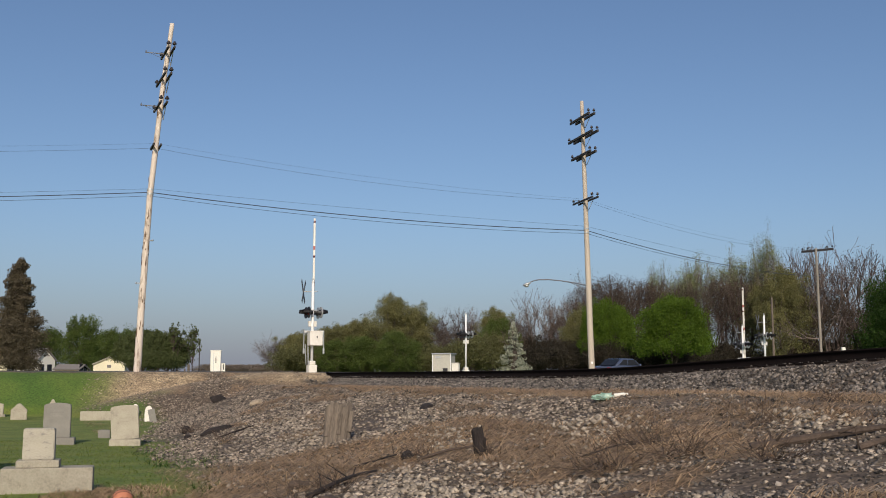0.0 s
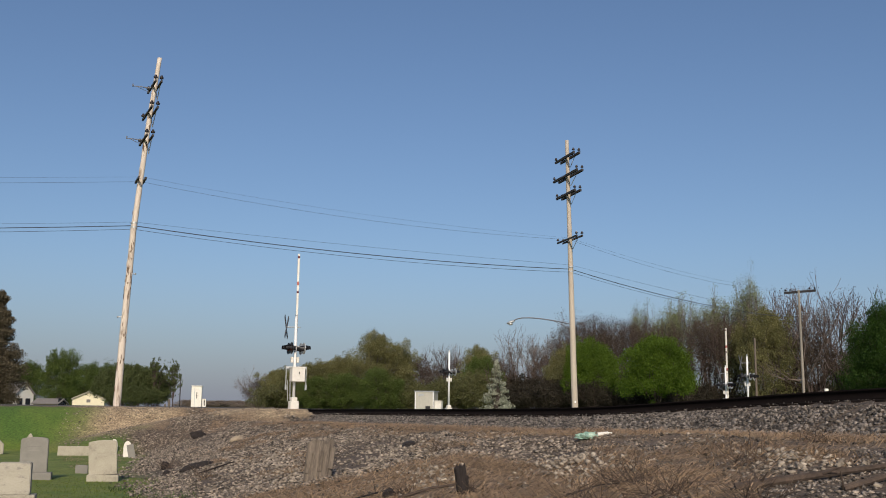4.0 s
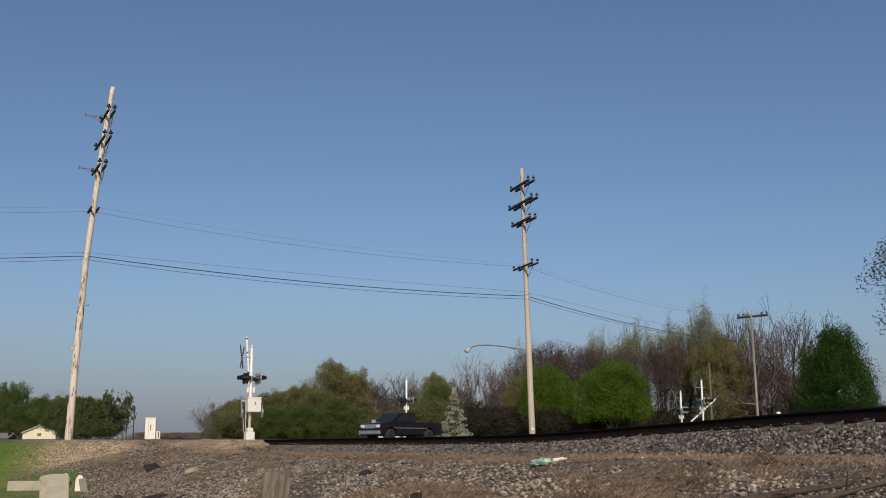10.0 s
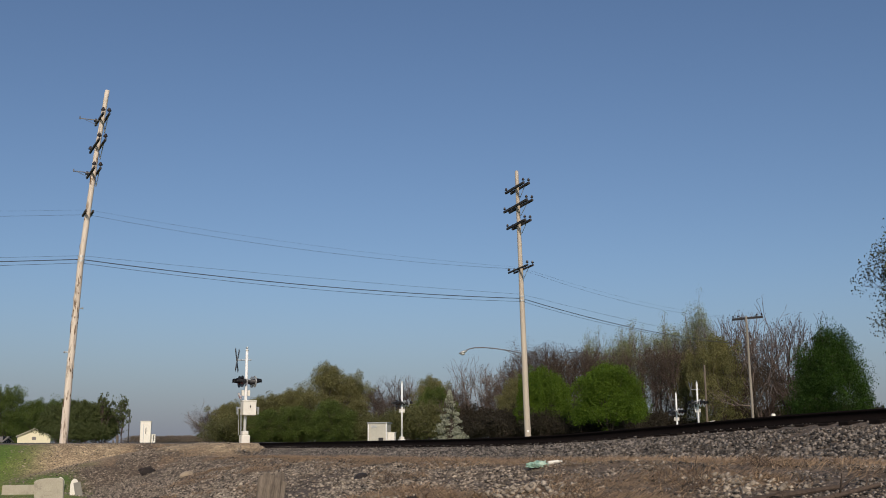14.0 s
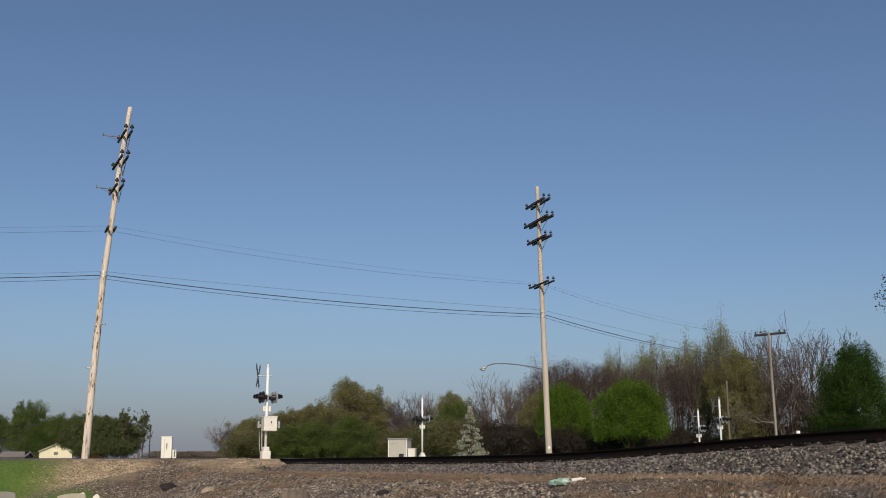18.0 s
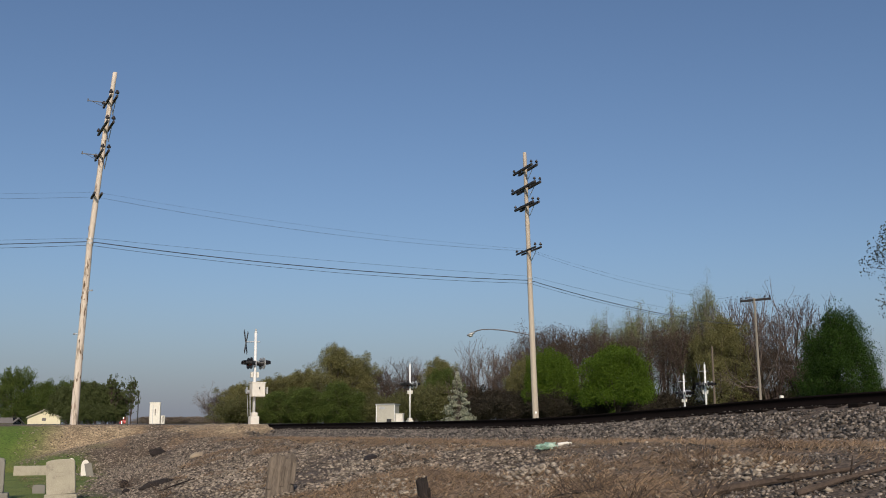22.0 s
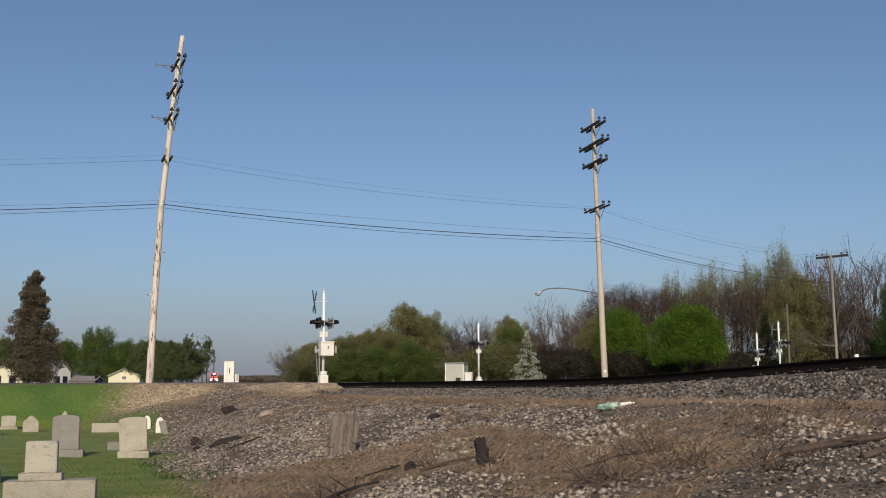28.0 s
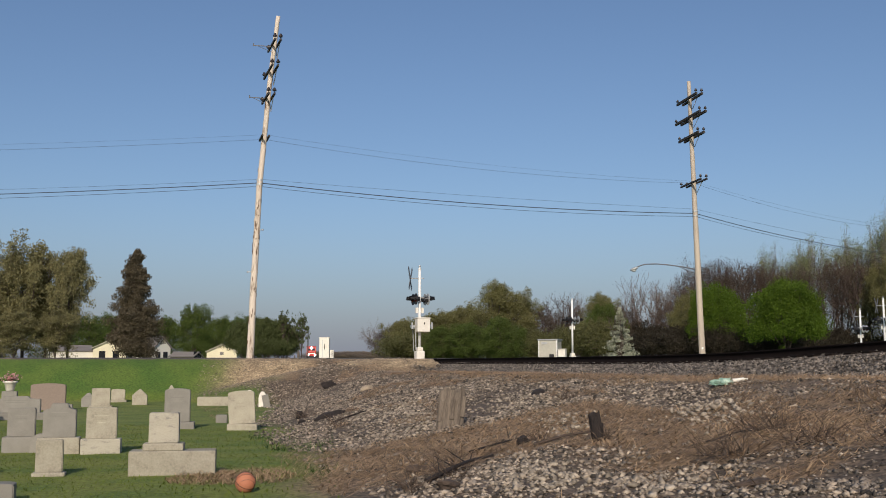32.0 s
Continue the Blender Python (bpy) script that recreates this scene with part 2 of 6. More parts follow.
# ---- haze low over the far horizon, painted on an added glowing ring ----
def haze():
    m = bpy.data.materials.new("horizon_haze")
    m.use_nodes = True
    n, l = m.node_tree.nodes, m.node_tree.links
    n.clear()
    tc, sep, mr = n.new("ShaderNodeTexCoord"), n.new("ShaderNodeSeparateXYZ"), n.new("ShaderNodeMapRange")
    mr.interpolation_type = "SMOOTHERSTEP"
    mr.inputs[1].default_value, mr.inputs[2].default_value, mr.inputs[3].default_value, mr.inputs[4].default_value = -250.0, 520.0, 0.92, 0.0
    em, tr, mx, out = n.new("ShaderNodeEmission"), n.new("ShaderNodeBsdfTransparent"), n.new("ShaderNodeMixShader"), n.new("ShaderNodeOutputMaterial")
    # pale blue glow stands in for haze light, fading out with height
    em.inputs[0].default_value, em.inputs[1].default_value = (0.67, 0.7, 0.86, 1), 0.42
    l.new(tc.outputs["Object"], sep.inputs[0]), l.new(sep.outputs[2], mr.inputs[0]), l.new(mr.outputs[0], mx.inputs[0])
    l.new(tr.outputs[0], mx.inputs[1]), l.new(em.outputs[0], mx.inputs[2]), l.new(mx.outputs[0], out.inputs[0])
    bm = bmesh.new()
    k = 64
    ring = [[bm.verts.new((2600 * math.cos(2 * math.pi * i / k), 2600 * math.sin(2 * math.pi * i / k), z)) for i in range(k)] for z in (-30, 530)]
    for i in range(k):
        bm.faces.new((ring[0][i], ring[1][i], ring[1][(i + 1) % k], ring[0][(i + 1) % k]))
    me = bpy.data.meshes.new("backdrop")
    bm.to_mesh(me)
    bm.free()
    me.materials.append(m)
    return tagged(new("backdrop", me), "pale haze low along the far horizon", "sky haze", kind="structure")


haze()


# ---- mesh helpers ----
def part(name, bm, material, parent=None, label="", smooth=False):
    """Links a bmesh as one mesh object, under a thing if one is given."""
    me = bpy.data.meshes.new(name)
    bm.to_mesh(me)
    bm.free()
    me.materials.append(material)
    if smooth:
        me.shade_smooth()
    ob = new(name, me)
    ob.parent = parent
    if label:
        ob["label"] = label
    return ob


def npart(name, verts, faces, material, parent=None, label=""):
    me = bpy.data.meshes.new(name)
    verts, faces = np.asarray(verts, np.float32), np.asarray(faces, np.int32)
    me.vertices.add(len(verts))
    me.vertices.foreach_set("co", verts.ravel())
    k = faces.shape[1]
    me.loops.add(faces.size)
    me.loops.foreach_set("vertex_index", faces.ravel())
    me.polygons.add(len(faces))
    me.polygons.foreach_set("loop_start", np.arange(0, faces.size, k, dtype=np.int32))
    me.update(calc_edges=True)
    me.materials.append(material)
    ob = new(name, me)
    ob.parent = parent
    if label:
        ob["label"] = label
    return ob


def thing(name, m, label, category, group="", kind=""):
    ob = new(name)
    ob.matrix_world = m
    return tagged(ob, label, category, group, kind)


def box(bm, sx, sy, sz, m=None, bevel=0.0, seg=1):
    """A box on its base centre."""
    r = bmesh.ops.create_cube(bm, size=1, matrix=(m or Matrix()) @ Matrix.Translation((0, 0, sz / 2)) @ Matrix.Diagonal((sx, sy, sz, 1)))
    if bevel:
        es = list({e for v in r["verts"] for e in v.link_edges})
        bmesh.ops.bevel(bm, geom=es, offset=bevel, segments=seg, affect="EDGES", profile=0.5)
    return bm


def rod(bm, a, b, r0, r1=None, seg=8):
    a, b = Vector(a), Vector(b)
    d = b - a
    m = Matrix.Translation((a + b) / 2) @ d.to_track_quat("Z", "Y").to_matrix().to_4x4()
    bmesh.ops.create_cone(bm, cap_ends=True, segments=seg, radius1=r0, radius2=r0 if r1 is None else r1, depth=d.length, matrix=m)
    return bm


def ball(bm, r, m, sx=1, sy=1, sz=1, sub=2):
    bmesh.ops.create_icosphere(bm, subdivisions=sub, radius=r, matrix=m @ Matrix.Diagonal((sx, sy, sz, 1)))
    return bm


def prism(bm, pts, depth, m=None, bevel=0.0):
    """An outline in x, z pushed along y, centred on y = 0."""
    m = m or Matrix()
    lo = [bm.verts.new(m @ Vector((x, -depth / 2, z))) for x, z in pts]
    hi = [bm.verts.new(m @ Vector((x, depth / 2, z))) for x, z in pts]
    fs = [bm.faces.new(lo), bm.faces.new(hi[::-1])]
    for i in range(len(pts)):
        j = (i + 1) % len(pts)
        fs.append(bm.faces.new((lo[j], lo[i], hi[i], hi[j])))
    bmesh.ops.recalc_face_normals(bm, faces=fs)
    if bevel:
        bmesh.ops.bevel(bm, geom=list({e for f in fs for e in f.edges}), offset=bevel, segments=2, affect="EDGES")
    return bm


B = bmesh.new
T_ = Matrix.Translation

# ---- plan: track, road and land ----
def catmull(pts, step=1.0):
    pts = [np.array(p, float) for p in pts]
    pts = [2 * pts[0] - pts[1]] + pts + [2 * pts[-1] - pts[-2]]
    out = []
    for i in range(1, len(pts) - 2):
        a, b, c, d = pts[i - 1:i + 3]
        n = max(2, int(np.linalg.norm(c - b) / step))
        for k in range(n):
            u = k / n
            out.append(0.5 * (2 * b + (c - a) * u + (2 * a - 5 * b + 4 * c - d) * u * u + (3 * b - a - 3 * c + d) * u ** 3))
    out.append(pts[-2])
    return np.array(out)


# centre line of the track: straight past the camera, bending at the crossing; x, y, top of rail
TRACK = catmull([(34.9, -50.0, 2.3), (27.2, -30.0, 2.25), (18.6, -9.0, 2.2), (12.2, 7.5, 2.16), (8.5, 16.9, 2.09), (6.45, 22.0, 1.94), (4.75, 26.2, 1.82),
                 (2.7, 31.3, 1.8), (-0.9, 40.5, 1.83), (-5.6, 52.5, 1.86), (-11.5, 70.0, 1.86), (-27.5, 130.0, 1.86), (-75.0, 331.0, 3.4), (-115.1, 481.4, 4.2), (-131.8, 513.4, 4.3), (-176.1, 594.5, 4.7), (-336.9, 877.6, 5.5)], 0.5)
# the lane that the traffic keeps to, beyond the middle of the road
LANE = catmull([(-260.0, 52.0), (-120.0, 50.0), (-60.0, 51.0), (-28.0, 54.6), (-12.4, 57.0), (-1.9, 63.2), (10.4, 74.4), (27.0, 89.0), (60.0, 118.0), (140.0, 190.0), (300.0, 330.0)], 0.5)


def along(line, p):
    """Signed distance to the right of a line, and the nearest index, for many points."""
    p = np.atleast_2d(p)
    near, side = np.zeros(len(p), int), np.zeros(len(p))
    coarse = line[::4, :2]
    for i in range(0, len(p), 4000):
        q = p[i:i + 4000]
        k = np.argmin(((q[:, None] - coarse[None]) ** 2).sum(-1), 1) * 4
        best, bk = np.full(len(q), 1e18), k.copy()
        for o in range(-4, 5):
            kk = np.clip(k + o, 0, len(line) - 1)
            d = ((q - line[kk, :2]) ** 2).sum(-1)
            bk = np.where(d < best, kk, bk)
            best = np.minimum(d, best)
        k0 = np.clip(bk, 1, len(line) - 2)
        tan = line[k0 + 1, :2] - line[k0 - 1, :2]
        tan /= np.linalg.norm(tan, axis=1)[:, None]
        off = q - line[k0, :2]
        near[i:i + 4000] = bk
        side[i:i + 4000] = off[:, 0] * tan[:, 1] - off[:, 1] * tan[:, 0]
    return side, near


def smooth(a, b, x):
    u = np.clip((x - a) / (b - a), 0, 1)
    return u * u * (3 - 2 * u)


def wobble(x, y, s, seed=0.0):
    return (np.sin(x * s + 1.7 * np.sin(y * s * 0.83 + seed) + seed) + np.sin(y * s * 1.13 + 1.9 * np.sin(x * s * 0.71 + 2 * seed) + 2.1 * seed)) * 0.5


def rough(x, y, s, seed=0.0):
    return 0.55 * wobble(x, y, s, seed) + 0.3 * wobble(x, y, s * 2.3, seed + 1.3) + 0.2 * wobble(x, y, s * 5.1, seed + 2.9)


BED = 0.215      # from the top of the rail down to the ballast between the ties


def road_top(x):
    """Height of the road's crown: level over the crossing, falling beyond it."""
    return np.interp(x, [-300.0, -14.0, -1.0, 5.0, 13.0, 300.0], [1.95, 1.95, 1.95, 1.69, 1.54, 1.54])


def land(x, y):
    """Height of the ground, and where it is lawn, dry weeds, gravel or bare clay."""
    p = np.stack([x, y], -1)
    q, k = along(TRACK, p)
    q = -q                                       # towards the camera
    r, _ = along(LANE, p)
    r = r - 1.9                                  # from the middle of the road, towards the camera
    top = TRACK[k, 2]
    foot = np.interp(y, [5.0, 12.0, 19.0, 28.0, 38.0, 45.0, 80.0], [12.8, 12.4, 11.25, 10.3, 9.25, 9.0, 8.8])
    foot = foot - smooth(-5, -25, y) * 3
    sx, sy = (x * 0.927 + y * 0.375) * 1.5, (-x * 0.375 + y * 0.927) * 0.55      # streaks that follow the track
    n1, n2 = rough(sx, sy, 0.6, 1.0), rough(sx, sy, 1.9, 4.0)
    # track bank, near side
    shelf = 1.3 - 0.05 * smooth(2.6, 5.5, q)
    bank = np.where(q < 1.16, top - BED, np.where(q < 3.0, top - BED + (shelf - top + BED) * (0.7 * np.clip((q - 1.16) / 1.9, 0, 1) + 0.3 * smooth(1.16, 3.06, q)), shelf))
    slope = np.clip((q - 5.2) / (foot - 5.2), 0, 1)
    bank = bank - bank * (0.35 * slope + 0.65 * slope ** 1.0) * (q > 5.2)
    bank = bank + (0.07 * n1 + 0.045 * n2) * smooth(3.2, 4.5, q) * (1 - smooth(foot - 1.0, foot + 0.6, q))
    # road bank, near side
    road_z = road_top(x) - 0.09
    rb = road_z * (1 - smooth(6.6, 10.8, r)) + 0.02 * n1
    near = np.maximum(bank * (q < foot), rb * (r > 0))
    near = np.where(r <= 0, road_z, near)
    far = np.where(q < 0, np.maximum(np.where(q > -1.6, top - BED, top - BED - 0.22 * np.clip((-q - 1.6) / 1.5, 0, 1)), 1.45), 0)
    z = np.where(q < 0, far, near)
    z = np.where((np.abs(r) < 6.2), np.maximum(road_z - 0.05 * smooth(4.4, 6.2, np.abs(r)), z * 0 + road_z - 0.06), z)
    z = np.where((q >= 1.6) & (np.abs(r) >= 6.2) & (r > 0), np.maximum(near, 0), z)
    z = z + np.where((q > foot) & (r > 10), 0.02 * n1, 0)
    # where the two banks meet there is a worn hump of clay
    z = np.where(r < -7, np.maximum(z, top - BED - 0.3 * np.clip(np.abs(q) - 2.2, 0, 40)), z)
    d_pad = np.sqrt(((x + 4.9) / 2.0) ** 2 + (y - 46.2) ** 2)
    pad = 1.83 - 0.32 * np.clip(d_pad - 1.6, 0, 9) ** 1.15
    hump = smooth(-0.1, 0.1, pad - z) * smooth(1.45, 1.6, pad + 0.15 * n2) * (q > 2.2)
    z = np.where(q > 2.2, np.maximum(z, pad), z)
    grass = smooth(foot - 0.5, foot + 0.9, q + 0.6 * n1 + 0.35 * n2) * (r > 7.0)
    clay = smooth(12.0, 9.0, r + 0.5 * n1) * (r > 5.5) * smooth(-16.6, -13.4, x + 0.5 * n2 + 0.12 * (y - 45))
    clay = clay * smooth(-10.0, -11.6, x + 0.5 * n1)
    clay = np.maximum(clay, hump)
    clay = np.maximum(clay, 0.35 * smooth(3.0, 3.4, q) * (1 - smooth(4.6, 5.6, q + 0.5 * n1)) * (q > 0) * (r > 6))
    s = -x * 0.375 + y * 0.927 + 0.9 * n1 + 0.4 * n2            # length along the track
    qq = q + 0.5 * n1 + 0.25 * n2
    weeds = smooth(11.6, 12.6, s) * (1 - smooth(16.4, 17.6, s)) * smooth(6.7, 7.4, qq)
    weeds = np.maximum(weeds, smooth(8.2, 9.2, s) * (1 - smooth(11.8, 12.8, s)) * smooth(6.7, 7.2, qq) * (1 - smooth(8.9, 9.5, qq)))
    weeds = np.maximum(weeds, 0.9 * smooth(3.2, 3.7, q) * (1 - smooth(5.2, 5.8, qq)) * smooth(8.0, 10.5, s))
    weeds = np.maximum(weeds, 0.85 * smooth(0.3, 0.5, n1 + 0.4 * n2) * smooth(5.0, 6.0, q))
    weeds = np.maximum(weeds, 0.8 * smooth(0.25, 0.5, rough(x, y, 1.1, 7.0)) * (s < 9.4) * (q > 6))
    weeds = weeds * (q > 3.2)
    grass = np.where((r < -5.5) | (q < -4), 1.0, grass)
    return z, grass * (1 - clay), weeds, clay


def height(x, y):
    return float(land(np.array([float(x)]), np.array([float(y)]))[0][0])


def spread(lo, hi, step, out, n):
    mid = np.arange(lo, hi + step / 2, step)
    g = np.geomspace(step, out, n)
    return np.concatenate([(lo - np.cumsum(g) * 1.0)[::-1], mid, hi + np.cumsum(g)])


gx, gy = spread(-34, 30, 0.22, 500, 34), spread(3, 66, 0.22, 500, 34)
GX, GY = np.meshgrid(gx, gy)
gz, g_grass, g_weeds, g_clay = land(GX.ravel(), GY.ravel())
nx, ny = len(gx), len(gy)
idx = np.arange(nx * ny).reshape(ny, nx)
quads = np.stack([idx[:-1, :-1], idx[:-1, 1:], idx[1:, 1:], idx[1:, :-1]], -1).reshape(-1, 4)


def ground_mat():
    m = mat("ground", (0.135, 0.1, 0.07), (0.06, 0.044, 0.032), 0.95, scale=3, fine=30, bump=0.6)
    n, l = m.node_tree.nodes, m.node_tree.links
    p = n["Principled BSDF"]
    col = p.inputs["Base Color"].links[0].from_socket
    geo = n.new("ShaderNodeNewGeometry")

    def blotch(scale, a, b, lo=0.38, hi=0.62, detail=6):
        t, mr, mx = n.new("ShaderNodeTexNoise"), n.new("ShaderNodeMapRange"), n.new("ShaderNodeMix")
        t.inputs["Scale"].default_value, t.inputs["Detail"].default_value = scale, detail
        l.new(geo.outputs["Position"], t.inputs["Vector"])
        mr.inputs[1].default_value, mr.inputs[2].default_value = lo, hi
        l.new(t.outputs[0], mr.inputs[0])
        mx.data_type = "RGBA"
        mx.inputs[6].default_value, mx.inputs[7].default_value = (*a, 1), (*b, 1)
        l.new(mr.outputs[0], mx.inputs[0])
        return mx.outputs[2]

    layers = (("weeds", blotch(9, (0.27, 0.185, 0.11), (0.12, 0.082, 0.05))), ("clay", blotch(2.5, (0.36, 0.275, 0.17), (0.23, 0.17, 0.105))),
              ("grass", blotch(0.9, (0.1, 0.15, 0.016), (0.165, 0.19, 0.03))), ("lush", blotch(0.7, (0.058, 0.112, 0.015), (0.085, 0.135, 0.02))))
    for name, c in layers:
        at, mx = n.new("ShaderNodeAttribute"), n.new("ShaderNodeMix")
        at.attribute_name = name
        mx.data_type = "RGBA"
        l.new(at.outputs["Fac"], mx.inputs[0]), l.new(col, mx.inputs[6]), l.new(c, mx.inputs[7])
        col = mx.outputs[2]
    vor, vr, vh = n.new("ShaderNodeTexVoronoi"), n.new("ShaderNodeMapRange"), n.new("ShaderNodeHueSaturation")
    vor.inputs["Scale"].default_value = 22
    l.new(geo.outputs["Position"], vor.inputs["Vector"])
    sep = n.new("ShaderNodeSeparateColor")
    l.new(vor.outputs["Color"], sep.inputs[0])
    vr.inputs[3].default_value, vr.inputs[4].default_value = 0.55, 1.6
    l.new(sep.outputs[0], vr.inputs[0]), l.new(vr.outputs[0], vh.inputs["Value"]), l.new(col, vh.inputs["Color"])
    ga, gm = n.new("ShaderNodeAttribute"), n.new("ShaderNodeMix")
    ga.attribute_name, gm.data_type = "grass", "RGBA"
    l.new(ga.outputs["Fac"], gm.inputs[0]), l.new(vh.outputs[0], gm.inputs[6]), l.new(col, gm.inputs[7])
    col = gm.outputs[2]
    fine, mr, mul = n.new("ShaderNodeTexNoise"), n.new("ShaderNodeMapRange"), n.new("ShaderNodeHueSaturation")
    fine.inputs["Scale"].default_value, fine.inputs["Detail"].default_value = 14, 8
    l.new(geo.outputs["Position"], fine.inputs["Vector"])
    mr.inputs[1].default_value, mr.inputs[2].default_value, mr.inputs[3].default_value, mr.inputs[4].default_value = 0.3, 0.7, 0.6, 1.35
    l.new(fine.outputs[0], mr.inputs[0]), l.new(mr.outputs[0], mul.inputs["Value"]), l.new(col, mul.inputs["Color"])
    l.new(mul.outputs[0], p.inputs["Base Color"])
    return m


ground = npart("ground", np.stack([GX.ravel(), GY.ravel(), gz], -1), quads, ground_mat())
for key, val in (("grass", g_grass), ("weeds", g_weeds), ("clay", g_clay), ("lush", g_grass * smooth(0.1, 0.5, gz) * (GY.ravel() > 30))):
    ground.data.attributes.new(key, "FLOAT", "POINT").data.foreach_set("value", val.astype(np.float32))
ground.data.shade_smooth()
tagged(ground, "rough railway bank of gravel and dry weeds beside mown cemetery grass", "ground", kind="structure")


def ribbon(line, offs, zs):
    """A strip along a line: offsets to its right and heights."""
    tan = np.gradient(line[:, :2], axis=0)
    tan /= np.linalg.norm(tan, axis=1)[:, None]
    right = np.stack([tan[:, 1], -tan[:, 0]], -1)
    v = np.concatenate([np.c_[line[:, :2] + right * o, z] for o, z in zip(offs, zs)])
    n, k = len(line), len(offs)
    f = [np.stack([np.arange(n - 1) + i * n, np.arange(1, n) + i * n, np.arange(1, n) + (i + 1) * n, np.arange(n - 1) + (i + 1) * n], -1) for i in range(k - 1)]
    return v, np.concatenate(f)[:, ::-1]


ln = LANE[::2]
one = np.ones(len(ln))
v, f_ = ribbon(ln, [-3.4, -3.2, 1.9, 7.2, 7.4], [road_top(ln[:, 0]) + z for z in (-0.13, -0.06, 0.0, -0.06, -0.13)])
road = npart("road", v, f_, M["asphalt"])
tagged(road, "worn grey asphalt road on a low bank", "road", kind="structure")
v, f_ = ribbon(ln, [1.78, 1.92], [road_top(ln[:, 0]) + 0.007] * 2)
npart("centre_line", v, f_, mat("yellow_line", (0.5, 0.33, 0.05), (0.35, 0.25, 0.08), 0.8), road, "faded yellow centre line")


# ---- railway ----
seg_len = np.r_[0, np.cumsum(np.linalg.norm(np.diff(TRACK, axis=0), axis=1))]


def track_at(s):
    """Place and heading (degrees from +x) at a length along the track."""
    p = [np.interp(s, seg_len, TRACK[:, i]) for i in range(3)]
    k = int(np.clip(np.searchsorted(seg_len, s), 1, len(TRACK) - 2))
    d = TRACK[k + 1] - TRACK[k - 1]
    return p, math.degrees(math.atan2(d[1], d[0]))


def rail_line(off):
    line = TRACK
    prof = [(-0.07, -0.172), (-0.07, -0.158), (-0.012, -0.14), (-0.01, -0.045), (-0.036, -0.034), (-0.036, -0.004), (-0.03, 0.0),
            (0.03, 0.0), (0.036, -0.004), (0.036, -0.034), (0.01, -0.045), (0.012, -0.14), (0.07, -0.158), (0.07, -0.172)]
    return ribbon(line, [off + a for a, _ in prof], [line[:, 2] + b for _, b in prof])


railway = thing("railway_track", Matrix(), "single railway track with rusty rails on dark creosoted ties", "railway track", kind="structure")
for side in (-0.76, 0.76):
    v, f_ = rail_line(side)
    npart("rail", v, f_, M["rail"], railway, "rust-brown steel rail")

tie_bm = box(B(), 2.66, 0.23, 0.18, bevel=0.012)
tie_mesh = part("tie", tie_bm, M["tie"], railway)
tie_plate = part("tie_plate", box(B(), 0.34, 0.19, 0.02), M["rail"])
first = True
s_cross = seg_len[np.argmin(np.abs(TRACK[:, 1] - 59))]
s_cam = seg_len[np.argmin(np.abs(TRACK[:, 1] - 4))]
rnd = random.Random(3)
s = s_cam
while s < s_cross + 40:
    (x, y, z), hd = track_at(s)
    m = pose(x + rnd.uniform(-0.04, 0.04), y, z - 0.172 - 0.02 - 0.18 + rnd.uniform(-0.012, 0.004), 0, 0, hd - 90 + rnd.uniform(-1.2, 1.2))
    if first:
        ob, first = tie_mesh, False
    else:
        ob = new("tie", tie_mesh.data)
        ob.parent = railway
    ob.matrix_basis = m
    for side in (-0.76, 0.76):
        pl = new("tie_plate", tie_plate.data)
        pl.parent = ob
        pl.matrix_basis = T_((side, 0, 0.18))
    s += 0.55
bpy.data.objects.remove(tie_plate)

# rubber and plank panels where the road crosses
for k, off in enumerate((-1.55, -0.42, 0.42, 1.55)):
    for j in range(5):
        (x, y, z), hd = track_at(s_cross - 6 + j * 2.6)
        r = math.radians(hd - 90)
        ob = part("crossing_panel", box(B(), 0.7 if abs(off) < 1 else 0.62, 2.58, 0.12, bevel=0.01), M["asphalt"], railway, "dark rubber crossing panel")
        ob.matrix_basis = pose(x + off * math.cos(r), y + off * math.sin(r), z - 0.14, 0, 0, hd - 90)


# ---- line poles ----
def insulator(bm, x, y, z, r=0.055):
    rod(bm, (x, y, z), (x, y, z + 0.1), 0.014, 0.014, 6)
    rod(bm, (x, y, z + 0.08), (x, y, z + 0.14), r * 1.1, r * 1.2, 8)
    rod(bm, (x, y, z + 0.14), (x, y, z + 0.22), r * 0.85, r * 0.55, 8)


def crossarm(parent, z, half, turn, double=True, ends=2, thick=0.1, brace=True, gap=0.2):
    """A double wooden arm through the pole with insulators at its ends, as one part with sub-parts."""
    m = pose(0, 0, z, 0, 0, turn)
    bm = B()
    for o in ((-gap, gap) if double else (gap,)):
        box(bm, half * 2, thick, thick * 1.25, T_((0, o, -thick * 0.6)), 0.008)
    arm = part("crossarm", bm, M["arm"], parent, "dark weathered wooden crossarm")
    arm.matrix_basis = m
    for sx in (-1, 1):
        for i in range(ends):
            for o in ((-gap, gap) if double else (gap,)):
                bm = B()
                insulator(bm, 0, 0, thick * 0.6, 0.075)
                ob = part("insulator", bm, M["insulator"], arm, "dark glazed insulator")
                ob.matrix_basis = T_((sx * (half - 0.09 - 0.42 * i), o, 0))
    if brace:
        bm = B()
        for sx in (-1, 1):
            rod(bm, (0, gap, -0.55), (sx * half * 0.5, gap + 0.02, -0.02), 0.018, 0.018, 6)
        ob = part("brace", bm, M["steel"], arm)
    return arm


